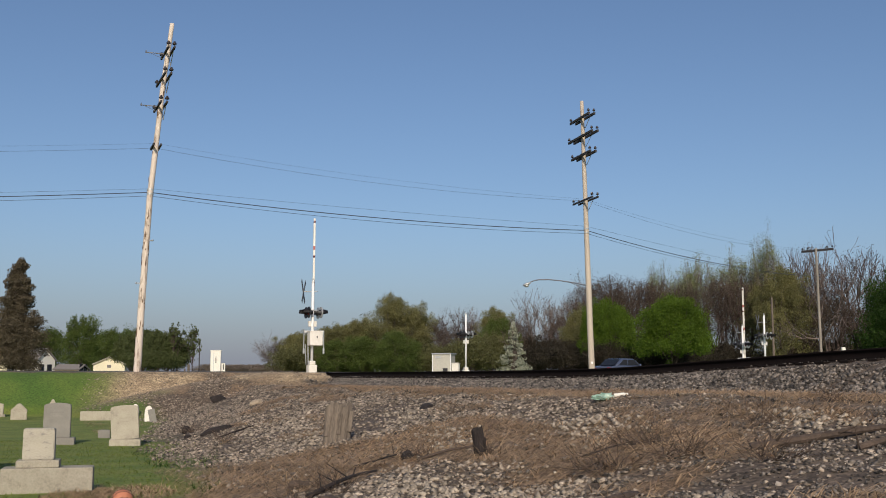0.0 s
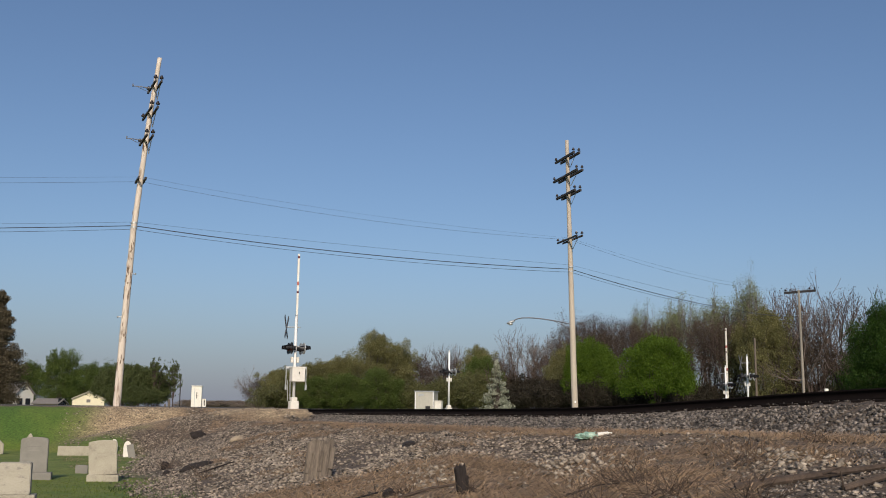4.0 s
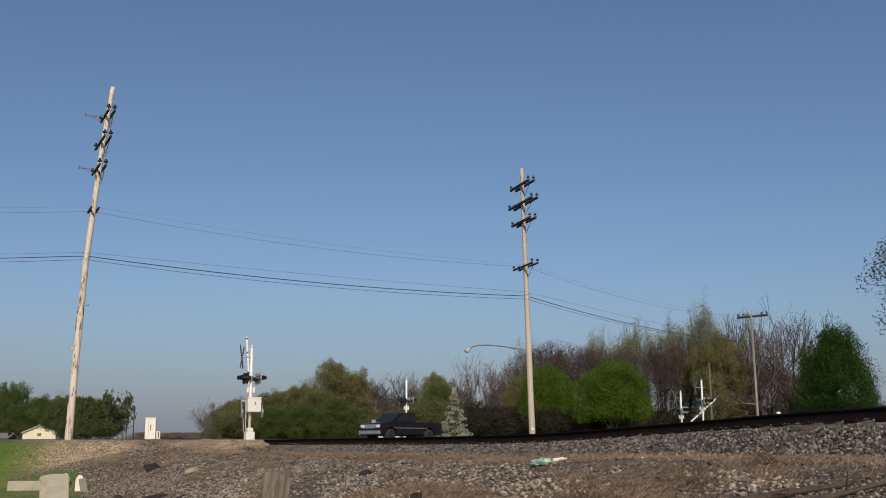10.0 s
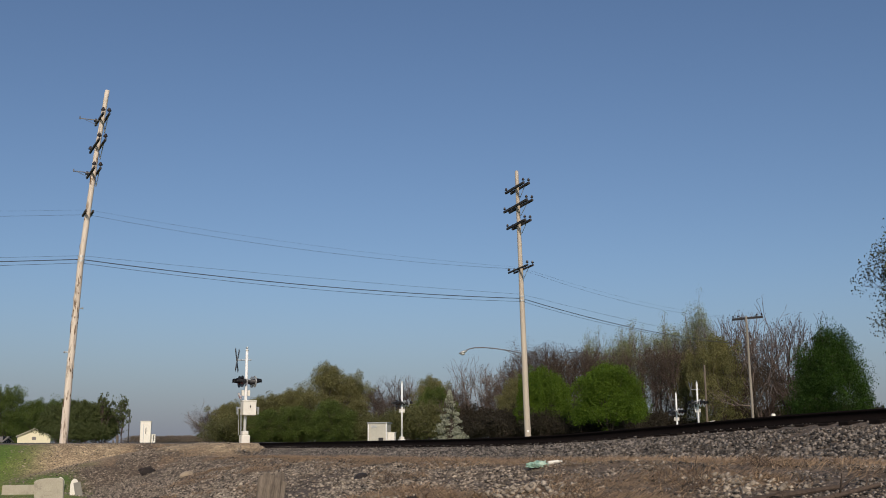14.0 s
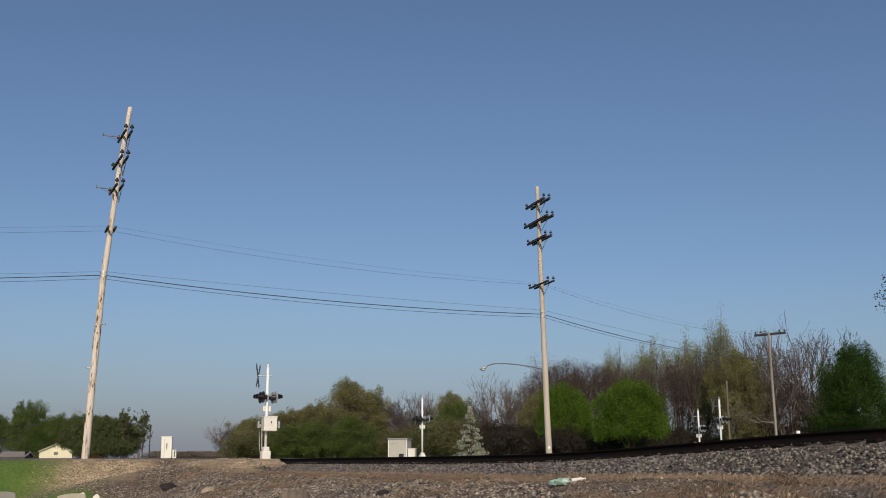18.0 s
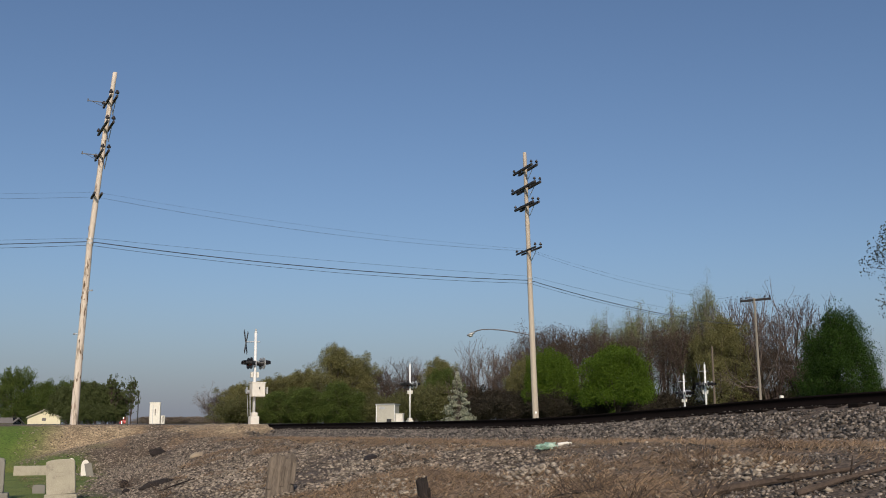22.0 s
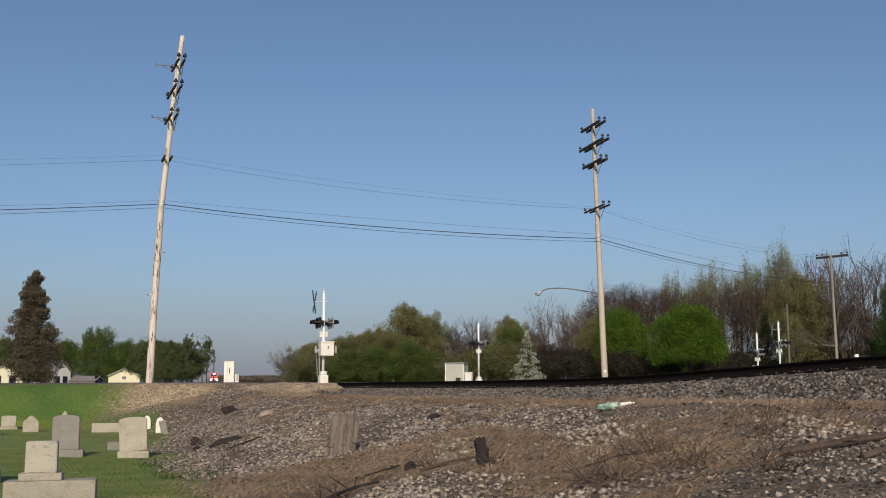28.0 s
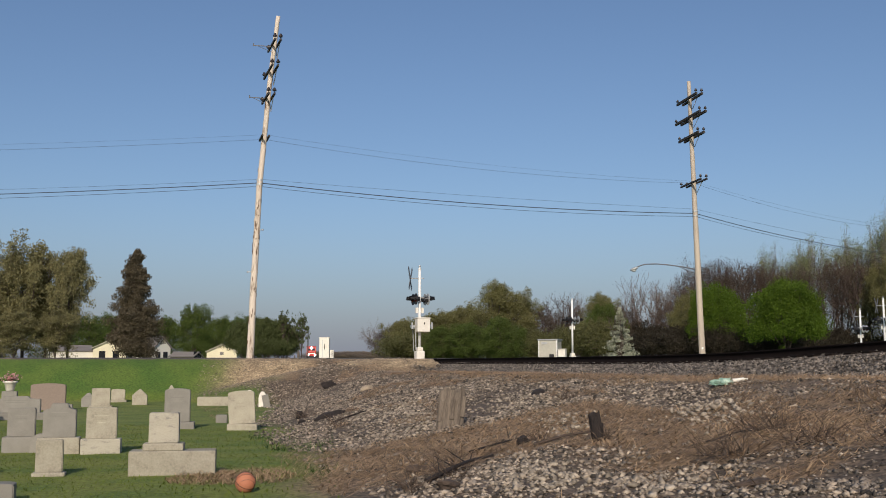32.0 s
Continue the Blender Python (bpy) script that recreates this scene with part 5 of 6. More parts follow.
def flower_pot(x, y, z):
    ob = thing("flower_pot", pose(x, y, z), "white flower pot full of pink flowers on a pedestal", "flower pot")
    bm = B()
    prof = [(0.0, 0.0), (0.12, 0.0), (0.14, 0.02), (0.2, 0.26), (0.25, 0.28), (0.25, 0.34), (0.2, 0.34), (0.18, 0.28)]
    n = 16
    rings = [[bm.verts.new((r * math.cos(2 * math.pi * i / n), r * math.sin(2 * math.pi * i / n), zz)) for i in range(n)] for r, zz in prof[1:]]
    for a, b in zip(rings, rings[1:]):
        for i in range(n):
            bm.faces.new((a[i], a[(i + 1) % n], b[(i + 1) % n], b[i]))
    bm.faces.new(rings[0][::-1])
    part("pot", bm, M["white"], ob, "", True)
    rng = np.random.default_rng(4)
    d = rng.normal(size=(260, 3)) * [0.12, 0.12, 0.08] + [0, 0, 0.44]
    v, f = leaves(rng, d, 0.035)
    tagged(npart("flowers", v, f, leaf_mat("pink_petals", (0.6, 0.25, 0.28), (0.75, 0.55, 0.52)), ob), "pink and white flowers", kind="stuff")
    v, f = leaves(rng, rng.normal(size=(120, 3)) * [0.13, 0.13, 0.05] + [0, 0, 0.37], 0.04)
    npart("foliage", v, f, M["leaf_mid"], ob)


flower_pot(-18.7, 35.0, height(-18.7, 35.0) + 0.64)


def basketball(x, y):
    r = 0.121
    ob = thing("basketball", pose(x, y, height(x, y) + r - 0.01, 20, 30, 0), "faded orange basketball lying in the grass", "ball")
    bm = B()
    bmesh.ops.create_uvsphere(bm, u_segments=32, v_segments=20, radius=r)
    part("cover", bm, mat("orange_rubber", (0.5, 0.2, 0.11), (0.4, 0.14, 0.075), 0.7, scale=10, fine=200), ob, "", True)
    for k, (tilt, off, rr) in enumerate(((0, 0, r), (90, 0, r), (90, 0.072, 0.097), (90, -0.072, 0.097))):
        bm = B()
        n = 40
        ring = []
        for i in range(n):
            a = 2 * math.pi * i / n
            ring.append([bm.verts.new(((rr + dx) * math.cos(a), (rr + dx) * math.sin(a), off + dz)) for dx, dz in ((0.0015, -0.004), (0.0025, 0), (0.0015, 0.004), (-0.004, 0))])
        for i in range(n):
            for j in range(4):
                bm.faces.new((ring[i][j], ring[(i + 1) % n][j], ring[(i + 1) % n][(j + 1) % 4], ring[i][(j + 1) % 4]))
        part("seam", bm, M["black"], ob, "black seam").matrix_basis = pose(0, 0, 0, tilt, 0, 35 if k else 0)


basketball(-3.75, 12.42)


# ---- litter and debris on the bank ----
def lump(name, label, x, y, sx, sy, sz, m, seed, turn=0.0, tilt=0.0, sink=0.3, category="debris"):
    rng = np.random.default_rng(seed)
    bm = B()
    bmesh.ops.create_icosphere(bm, subdivisions=3, radius=0.5)
    for v in bm.verts:
        n_ = noise.noise(v.co * 3.1 + Vector((seed, 0, 0))) * 0.3 + noise.noise(v.co * 8 + Vector((0, seed, 0))) * 0.12
        v.co = Vector((v.co.x * sx, v.co.y * sy, v.co.z * sz)) * (1 + n_)
    me_ob = part(name, bm, M[m])
    e = 0.25
    nrm = Vector((height(x - e, y) - height(x + e, y), height(x, y - e) - height(x, y + e), 2 * e)).normalized()
    lie = Vector((0, 0, 1)).rotation_difference(nrm).to_matrix().to_4x4()
    me_ob.matrix_basis = Matrix.Translation((x, y, height(x, y) + sz * (0.5 - sink))) @ lie @ pose(0, 0, 0, 0, tilt, turn)
    return tagged(me_ob, label, category)


lump("charred_log", "charred black log lying on the gravel", -8.75, 41.2, 0.75, 0.3, 0.36, "debris", 3, 40, 25)
lump("charred_log", "charred black log lying on the gravel", -5.6, 26.3, 0.8, 0.3, 0.2, "debris", 5, 15, 5)
lump("charred_log", "blackened lump of wood in the gravel", -7.0, 28.9, 0.26, 0.22, 0.3, "debris", 6, 0)
lump("charred_log", "blackened lump of wood in the gravel", -6.4, 26.6, 0.2, 0.16, 0.14, "debris", 16, 0)
lump("charred_log", "small blackened wood chunk", -0.5, 14.35, 0.16, 0.14, 0.16, "debris", 7, 30)
lump("charred_log", "small blackened wood chunk", -0.35, 21.1, 0.5, 0.25, 0.14, "debris", 8, 80)
lump("broken_concrete", "pale broken concrete slab set in the bank", -10.8, 46.9, 2.1, 0.8, 0.14, "concrete", 9, 36, 0, 0.35, "concrete slab")
lump("broken_concrete", "pale broken concrete chunk on the bank", -9.0, 46.9, 0.9, 0.6, 0.14, "concrete", 10, 10, 0, 0.7, "concrete slab")
lump("broken_concrete", "pale broken concrete chunk on the bank", -7.6, 46.4, 0.7, 0.5, 0.12, "concrete", 12, -20, 0, 0.7, "concrete slab")
lump("broken_concrete", "grey broken concrete chunk on the slope", -6.0, 34.0, 0.5, 0.4, 0.22, "concrete", 13, 50, 0, 0.4, "concrete slab")


def post_stub(x, y, w, d, h, m, seed, label, tilt, turn):
    """A weathered timber end: grooved faces, a broken top, wider at the foot."""
    ob = thing("wooden_post_stub", pose(x, y, height(x, y) - 0.06, tilt[0], tilt[1], turn), label, "post")
    n, rows = 40, 9
    rng = random.Random(seed)
    crack = [rng.choice((0.0, 0.0, 0.006, 0.016)) for _ in range(n)]
    peak = [rng.uniform(-0.05, 0.03) for _ in range(n)]
    bm = B()
    rings = []
    for j in range(rows):
        u = j / (rows - 1)
        ring = []
        for i in range(n):
            a = 2 * math.pi * i / n
            c, s_ = math.cos(a), math.sin(a)
            k = (abs(c) ** 5 + abs(s_) ** 5) ** -0.2
            g = 1 - crack[i] / w * (1.5 + 1.2 * u) - 0.06 * u + 0.05 * noise.noise((c * 2, s_ * 2 + seed, u * 3))
            ring.append(bm.verts.new((c * k * w / 2 * g, s_ * k * d / 2 * g, u * (h + peak[i] * u * h * 2 - 0.25 * h * u * max(0, -c - 0.55)))))
        rings.append(ring)
    for a, b in zip(rings, rings[1:]):
        for i in range(n):
            bm.faces.new((a[i], a[(i + 1) % n], b[(i + 1) % n], b[i]))
    top = bm.verts.new((0, 0, h * 0.9))
    for i in range(n):
        bm.faces.new((rings[-1][i], rings[-1][(i + 1) % n], top))
    part("timber", bm, M[m], ob)
    for i in range(3):
        a = rng.uniform(0, 6.28)
        part("splinter", box(B(), w * 0.16, 0.02, h * 0.5, pose(w * 0.42 * math.cos(a), -d * 0.5, h * rng.uniform(0.1, 0.4), rng.uniform(-5, 5), rng.uniform(-6, 6), 0), 0.006), M[m], ob)
    return ob


post_stub(-1.83, 18.0, 0.46, 0.22, 0.7, "wood_grey", 1, "split grey end of an old upright railway tie", (-4, 4), 6)
post_stub(0.46, 13.4, 0.15, 0.12, 0.4, "debris", 2, "charred splintered stump standing in the weeds", (0, -9), 20)


def stick(pts, r, m, label, seed):
    rng = random.Random(seed)
    bm = B()
    pts = [Vector((x, y, height(x, y) + z)) for x, y, z in pts]
    for i, (a, b) in enumerate(zip(pts, pts[1:])):
        rod(bm, a, b, r * (1 - i / len(pts) * 0.7), r * (1 - (i + 1) / len(pts) * 0.7), 7)
        for _ in range(2):
            p = a.lerp(b, rng.random())
            rod(bm, p, p + Vector((rng.uniform(-0.25, 0.25), rng.uniform(-0.2, 0.2), rng.uniform(0.02, 0.22))), r * 0.35, r * 0.1, 5)
    return tagged(part("fallen_branch", bm, M[m]), label, "branch", "fallen branches on the bank")


stick([(-1.5, 11.6, 0.03), (-1.25, 12.0, 0.08), (-1.1, 12.6, 0.07), (-0.85, 13.2, 0.05)], 0.03, "debris", "dark rotten branch in the dry grass", 1)
stick([(-1.2, 14.0, 0.02), (-0.85, 14.5, 0.05), (-0.5, 15.0, 0.04)], 0.016, "debris", "thin dark branch on the slope", 2)


stick([(2.95, 10.3, 0.02), (3.4, 10.25, 0.05), (3.95, 10.2, 0.05), (4.5, 10.1, 0.04)], 0.05, "log", "half-buried rotten brown log on the gravel", 11)
stick([(3.7, 9.55, 0.02), (4.2, 9.65, 0.05), (4.75, 9.85, 0.03)], 0.036, "log", "half-buried rotten brown log on the gravel", 12)
stick([(-0.35, 13.9, 0.03), (0.05, 14.0, 0.05), (0.4, 14.2, 0.04)], 0.022, "log", "thin brown branch lying beside a stump", 13)
lump("rotten_root", "dark rotten root clump in the dry grass", -1.2, 11.05, 0.3, 0.2, 0.14, "log", 31, 50, 20)
lump("rotten_root", "dark rotten root clump in the dry grass", -1.75, 12.7, 0.28, 0.16, 0.13, "log", 32, 20, 10)
lump("rotten_root", "dark rotten root clump on the gravel", 1.5, 9.0, 0.3, 0.2, 0.07, "log", 33, 10)


def dead_weed(x, y, size, n, seed, m="debris"):
    """A clump of dead twiggy stalks, fanned out over the ground."""
    rng = np.random.default_rng(seed)
    segs = []
    for _ in range(n):
        a, el = rng.uniform(0, 6.283), rng.uniform(0.1, 1.0)
        p0 = np.array([x, y, height(x, y)]) + np.r_[rng.normal(size=2) * size * 0.4, 0.0]
        d = np.array([math.cos(a) * math.cos(el), math.sin(a) * math.cos(el), math.sin(el)])
        for k in range(3):
            p1 = p0 + (d + rng.normal(size=3) * 0.3) * size * 0.33
            segs.append([*p0, *p1, 0.006 - 0.0015 * k, 0.0045 - 0.0015 * k])
            p0 = p1
    return segs


all_stalks = []

for i, (x, y, s_, n) in enumerate(((2.3, 11.9, 0.4, 60), (-1.27, 12.0, 0.35, 50), (1.6, 10.5, 0.4, 50), (2.4, 10.6, 0.35, 50), (-0.3, 14.3, 0.25, 30), (3.5, 11.7, 0.4, 40), (0.6, 13.3, 0.2, 20), (-1.6, 11.4, 0.3, 40), (4.6, 12.6, 0.3, 30), (0.2, 19.0, 0.3, 30), (-2.2, 20.5, 0.3, 30), (-4.6, 22.5, 0.35, 30), (3.0, 9.6, 0.35, 40), (-6.8, 28.6, 0.4, 40))):
    all_stalks += dead_weed(x, y, s_, n, 60 + i)
v, f_ = tubes(all_stalks, 3)
tagged(npart("dead_weeds", v, f_, M["stalk"]), "dark dead twiggy weed clumps on the bank", "weeds", kind="stuff")
stick([(-5.2, 24.5, 0.02), (-4.7, 25.2, 0.05), (-4.3, 26.0, 0.02)], 0.02, "debris", "thin dark branch on the gravel", 5)
stick([(-2.9, 19.4, 0.02), (-2.0, 21.0, 0.05), (-1.3, 23.0, 0.02)], 0.018, "wood_grey", "long thin branch on the slope", 6)
stick([(1.4, 11.6, 0.0), (1.9, 11.9, 0.06), (2.4, 11.8, 0.03)], 0.012, "debris", "dead twiggy weed on the slope", 7)


def litter_bag():
    ob = thing("plastic_litter", pose(2.52, 16.7, height(2.52, 16.7), 0, 0, 12), "crumpled pale green plastic bag with a white bottle", "litter")
    bm = B()
    bmesh.ops.create_icosphere(bm, subdivisions=3, radius=0.5)
    for v in bm.verts:
        k = 1 + 0.55 * noise.noise(v.co * 4) + 0.25 * noise.noise(v.co * 9)
        v.co = Vector((v.co.x * 0.34, v.co.y * 0.22, max(v.co.z * 0.15 + 0.03, 0))) * k
    part("bag", bm, mat("green_plastic", (0.1, 0.24, 0.17), (0.5, 0.62, 0.52), 0.35, scale=7), ob)
    part("bottle", rod(rod(B(), (0.16, -0.02, 0.07), (0.34, -0.02, 0.09), 0.03, 0.03, 10), (0.34, -0.02, 0.09), (0.4, -0.02, 0.095), 0.018, 0.016, 10), M["white"], ob, "white plastic bottle")


litter_bag()

# ---- rubble, straw and grass ----
ICO = B()
bmesh.ops.create_cube(ICO, size=1.5)
bmesh.ops.triangulate(ICO, faces=ICO.faces[:])
ICO.verts.index_update()
ICO_V = np.array([v.co[:] for v in ICO.verts]) @ np.array(Euler((0.6, 0.5, 0.3)).to_matrix())
ICO_F = np.array([[v.index for v in f.verts] for f in ICO.faces])
ICO.free()


def rubble(name, label, pts, size, material, seed, flat=0.75):
    """Angular stones at places on the ground, each its own island."""
    rng = np.random.default_rng(seed)
    n = len(pts)
    shapes = (ICO_V[None] + rng.normal(size=(n, 8, 3)) * 0.22) * rng.uniform(0.6, 1.3, (n, 1, 3)) * [1, 1, flat]
    a = rng.uniform(0, 6.283, n)
    c, s_ = np.cos(a)[:, None], np.sin(a)[:, None]
    x = shapes[..., 0] * c - shapes[..., 1] * s_
    y = shapes[..., 0] * s_ + shapes[..., 1] * c
    v = np.stack([x, y, shapes[..., 2]], -1) * size[:, None, None] + pts[:, None]
    f = (ICO_F[None] + (np.arange(n) * 8)[:, None, None]).reshape(-1, 3)
    return tagged(npart(name, v.reshape(-1, 3), f, material), label, "gravel", kind="stuff")


rng = np.random.default_rng(20)
dirs = np.array([-0.3746, 0.9272])


def bank_points(n, s0, s1, q0, q1, power=1.6):
    """Places by length along the track from beside the camera and distance from it, thicker nearby."""
    u = s0 + (s1 - s0) * rng.random(n) ** power
    k = np.clip(np.searchsorted(seg_len, u + s_cam), 1, len(TRACK) - 2)
    tan = TRACK[k + 1, :2] - TRACK[k - 1, :2]
    tan /= np.linalg.norm(tan, axis=1)[:, None]
    q = q0 + (q1 - q0) * rng.random(n)
    p = TRACK[k, :2] + np.stack([-tan[:, 1], tan[:, 0]], -1) * q[:, None] + tan * rng.uniform(-0.3, 0.3, (n, 1))
    z = land(p[:, 0], p[:, 1])
    return np.c_[p, z[0]], q, z


p, q, z = bank_points(72000, 1, 52, -1.3, 3.3)
keep = ((np.abs(q) > 1.46) | ((rng.random(len(q)) < 0.5) & (np.abs(q) < 1.1))) & ((z[3] < 0.5) | (q < 2.2))
p = p[keep]
size = rng.uniform(0.017, 0.037, len(p)) * np.where((q[keep] > 0) & (q[keep] < 1.8), 0.7, 1.0)
p[:, 2] += size * 0.45 
gaps = []
for k in range(84):
    (tx, ty, tz), hd = track_at(s_cam + 2 + (k + 0.5) * 0.55 - 2 % 0.55)
    h_ = radians(hd)
    tang, norm_ = np.array([math.cos(h_), math.sin(h_)]), np.array([-math.sin(h_), math.cos(h_)])
    for j in range(24):
        gq = rng.uniform(1.06, 1.5)
        gaps.append([tx + tang[0] * (o := rng.uniform(-0.15, 0.15)) + norm_[0] * gq, ty + tang[1] * o + norm_[1] * gq, tz - 0.245 - 0.3 * (gq - 1.06)])
gaps = np.array(gaps)
p, size = np.concatenate([p, gaps]), np.concatenate([size, rng.uniform(0.02, 0.034, len(gaps))])
rubble("track_ballast", "grey crushed-rock ballast heaped along the ties", p, size, M["ballast"], 21)

p, q, z = bank_points(230000, 1, 50, 3.0, 11.8)
patch = rough(p[:, 0], p[:, 1], 0.55, 1.0) + 0.5 * rough(p[:, 0], p[:, 1], 1.7, 4.0)
want = np.clip(1.0 - 1.0 * z[2] + 0.3 * rough(p[:, 0], p[:, 1], 0.9, 9.0), 0.02, 1) * (1 - z[1]) * (1 - 0.7 * z[3])
streak = rough((p[:, 0] * 0.927 + p[:, 1] * 0.375) * 1.5, (-p[:, 0] * 0.375 + p[:, 1] * 0.927) * 0.55, 1.5, 2.0)
want *= np.clip(0.65 + 0.9 * streak + 0.3 * patch, 0.06, 1)
keep = rng.random(len(p)) < want
p = p[keep]
size = (0.012 + 0.026 * rng.random(len(p)) ** 2.0) * (1 - 0.3 * smooth(0.5, 3.5, p[:, 0]))
p[:, 2] += size * 0.25
dark = rng.random(len(p)) < 0.12 + 0.6 * smooth(0.5, 3.5, p[:, 0]) * smooth(17.0, 13.0, p[:, 1])
rubble("bank_rubble", "pale limestone rubble scattered over the bank", p[~dark], size[~dark], M["rock"], 22, 0.6)
rubble("spilt_ballast", "dark grey ballast spilt down the bank", p[dark], size[dark] * 0.9, M["ballast"], 27, 0.7)


# heaps of larger pale stones: centre, half-sizes, number
heap = []
for cx, cy, hx, hy, n in ((1.95, 14.4, 0.6, 1.7, 300), (0.05, 15.9, 0.4, 1.5, 190), (-0.3, 11.3, 0.5, 1.5, 380), (0.8, 9.9, 0.5, 0.9, 200), (3.85, 11.4, 0.4, 1.1, 170), (-0.65, 20.5, 0.6, 2.4, 230), (-3.6, 24.0, 1.0, 3.0, 420), (-2.4, 20.0, 0.7, 2.0, 260)):
    d = rng.normal(size=(n, 2)) * [hx * 0.5, hy * 0.5]
    hxp, hyp = cx + d[:, 0] - 0.4 * d[:, 1] * (hx / hy), cy + d[:, 1]
    heap.append(np.c_[hxp, hyp, land(hxp, hyp)[0]])
p = np.concatenate(heap)
size = 0.016 + 0.026 * rng.random(len(p)) ** 2.2
p[:, 2] += size * 0.4
rubble("pale_stones", "heaps of larger pale limestone pieces on the bank", p, size, M["rock_pale"], 28, 0.7)


def straws(name, label, pts, lo, hi, material, seed, lie=0.6, w=0.006, comb=0.0):
    rng = np.random.default_rng(seed)
    n = len(pts)
    a, ln = rng.uniform(0, 6.283, n), rng.uniform(lo, hi, n)
    if comb:
        a = np.where(rng.random(n) < comb, rng.normal(0.38, 0.45, n), a)
    up = rng.uniform(0.1, 1.0, n) * (1 - lie) + rng.uniform(0, 0.25, n) * lie
    d = np.stack([np.cos(a) * np.sqrt(1 - up ** 2), np.sin(a) * np.sqrt(1 - up ** 2), up], -1) * ln[:, None]
    side = np.stack([-np.sin(a), np.cos(a), 0 * a], -1) * w
    mid = pts + d * 0.55 + np.array([0, 0, 1]) * (ln * 0.08)[:, None]
    v = np.stack([pts - side, pts + side, mid + side * 0.7, mid - side * 0.7, pts + d + side * 0.15, pts + d - side * 0.15], 1).reshape(-1, 3)
    b = (np.arange(n) * 6)[:, None]
    f = np.concatenate([b + [0, 1, 2, 3], b + [3, 2, 4, 5]], 0)
    return tagged(npart(name, v, f, material), label, "grass", kind="stuff")


p, q, z = bank_points(230000, 1, 40, 3.2, 12.2, 1.5)
keep = rng.random(len(p)) < np.clip(z[2] * 0.9 + 0.15 * z[3], 0, 1) * np.clip(1.25 - z[1], 0, 1)
straws("dry_grass", "flattened dry brown grass and weed stalks on the bank", p[keep], 0.06, 0.3, M["straw"], 23, 0.72, 0.005, 0.65)

n = 42000
gxp, gyp = rng.uniform(-14, 0, n), 8 + 18 * rng.random(n) ** 1.3
z = land(gxp, gyp)
keep = rng.random(n) < z[1]
straws("lawn_grass", "short mown green cemetery grass", np.c_[gxp, gyp, z[0]][keep], 0.025, 0.06, M["blade"], 24, 0.3, 0.006)
p, q, z = bank_points(16000, 9, 24, 9.6, 12.0, 1.3)
keep = rng.random(len(p)) < np.clip(1.2 * rough(p[:, 0], p[:, 1], 1.4, 5.0) + 0.15, 0, 1) * z[1]
straws("long_grass", "long unmown green grass at the foot of the bank", p[keep], 0.07, 0.2, M["tuft"], 25, 0.15, 0.006)
a, d = rng.uniform(0, 6.283, 2600), rng.random(2600) ** 0.7
px, py = -4.4 + 0.85 * d * np.cos(a), 14.0 + 1.0 * d * np.sin(a)
straws("dead_grass", "dead yellow grass round a headstone base", np.c_[px, py, land(px, py)[0]], 0.05, 0.16, M["straw"], 26, 0.5, 0.005)


# ---- vehicles ----
PAINT = mat("black_car_paint", (0.008, 0.008, 0.011), (0.012, 0.012, 0.015), 0.32, 0.0, bump=0, spec=0.3)
PAINT_BLUE = mat("blue_grey_car_paint", (0.09, 0.12, 0.2), (0.08, 0.1, 0.17), 0.25, 0.2, bump=0)
CHROME = mat("chrome", (0.75, 0.75, 0.76), (0.6, 0.6, 0.62), 0.15, 0.9, bump=0)
TYRE = mat("tyre_rubber", (0.018, 0.018, 0.018), (0.03, 0.028, 0.026), 0.9)
RIM = mat("dark_alloy", (0.2, 0.2, 0.21), (0.1, 0.1, 0.11), 0.35, 0.7)
LAMP_GLASS = mat("headlamp_glass", (0.85, 0.85, 0.82), (0.7, 0.7, 0.68), 0.1, 0.2, bump=0)
TAIL = mat("tail_lamp", (0.3, 0.02, 0.02), (0.22, 0.015, 0.015), 0.2, bump=0)


def wheel(parent, x, y, r, w):
    t = part("wheel", rod(B(), (0, -w / 2, 0), (0, w / 2, 0), r * 0.62, r * 0.62, 18), M["black"], parent)
    t.matrix_basis = T_((x, y, r))
    bm = B()
    n, k = 26, 8
    prof = [(r * 0.6, -w / 2), (r * 0.92, -w / 2), (r, -w * 0.36), (r, w * 0.36), (r * 0.92, w / 2), (r * 0.6, w / 2)]
    rings = [[bm.verts.new((a * math.cos(2 * math.pi * i / n), b, a * math.sin(2 * math.pi * i / n))) for a, b in prof] for i in range(n)]
    for i in range(n):
        for j in range(len(prof) - 1):
            bm.faces.new((rings[i][j], rings[i][j + 1], rings[(i + 1) % n][j + 1], rings[(i + 1) % n][j]))
    part("tyre", bm, TYRE, t, "black rubber tyre", True)
    bm = B()
    for i in range(6):
        a = i * math.pi / 3
        for sy in (-1, 1):
            box(bm, r * 0.14, 0.03, r * 0.56, pose(0, sy * w * 0.42, 0, 0, math.degrees(a), 0), 0.008)
    for sy in (-1, 1):
        rod(bm, (0, sy * w * 0.36, 0), (0, sy * w * 0.46, 0), r * 0.16, r * 0.12, 12)
    part("rim", bm, RIM, t, "dark alloy rim")
    return t


def arch(cx, r, z0, n=9):
    return [(cx + r * math.cos(math.pi * i / n), z0 + r * math.sin(math.pi * i / n) * 0.95) for i in range(n + 1)]


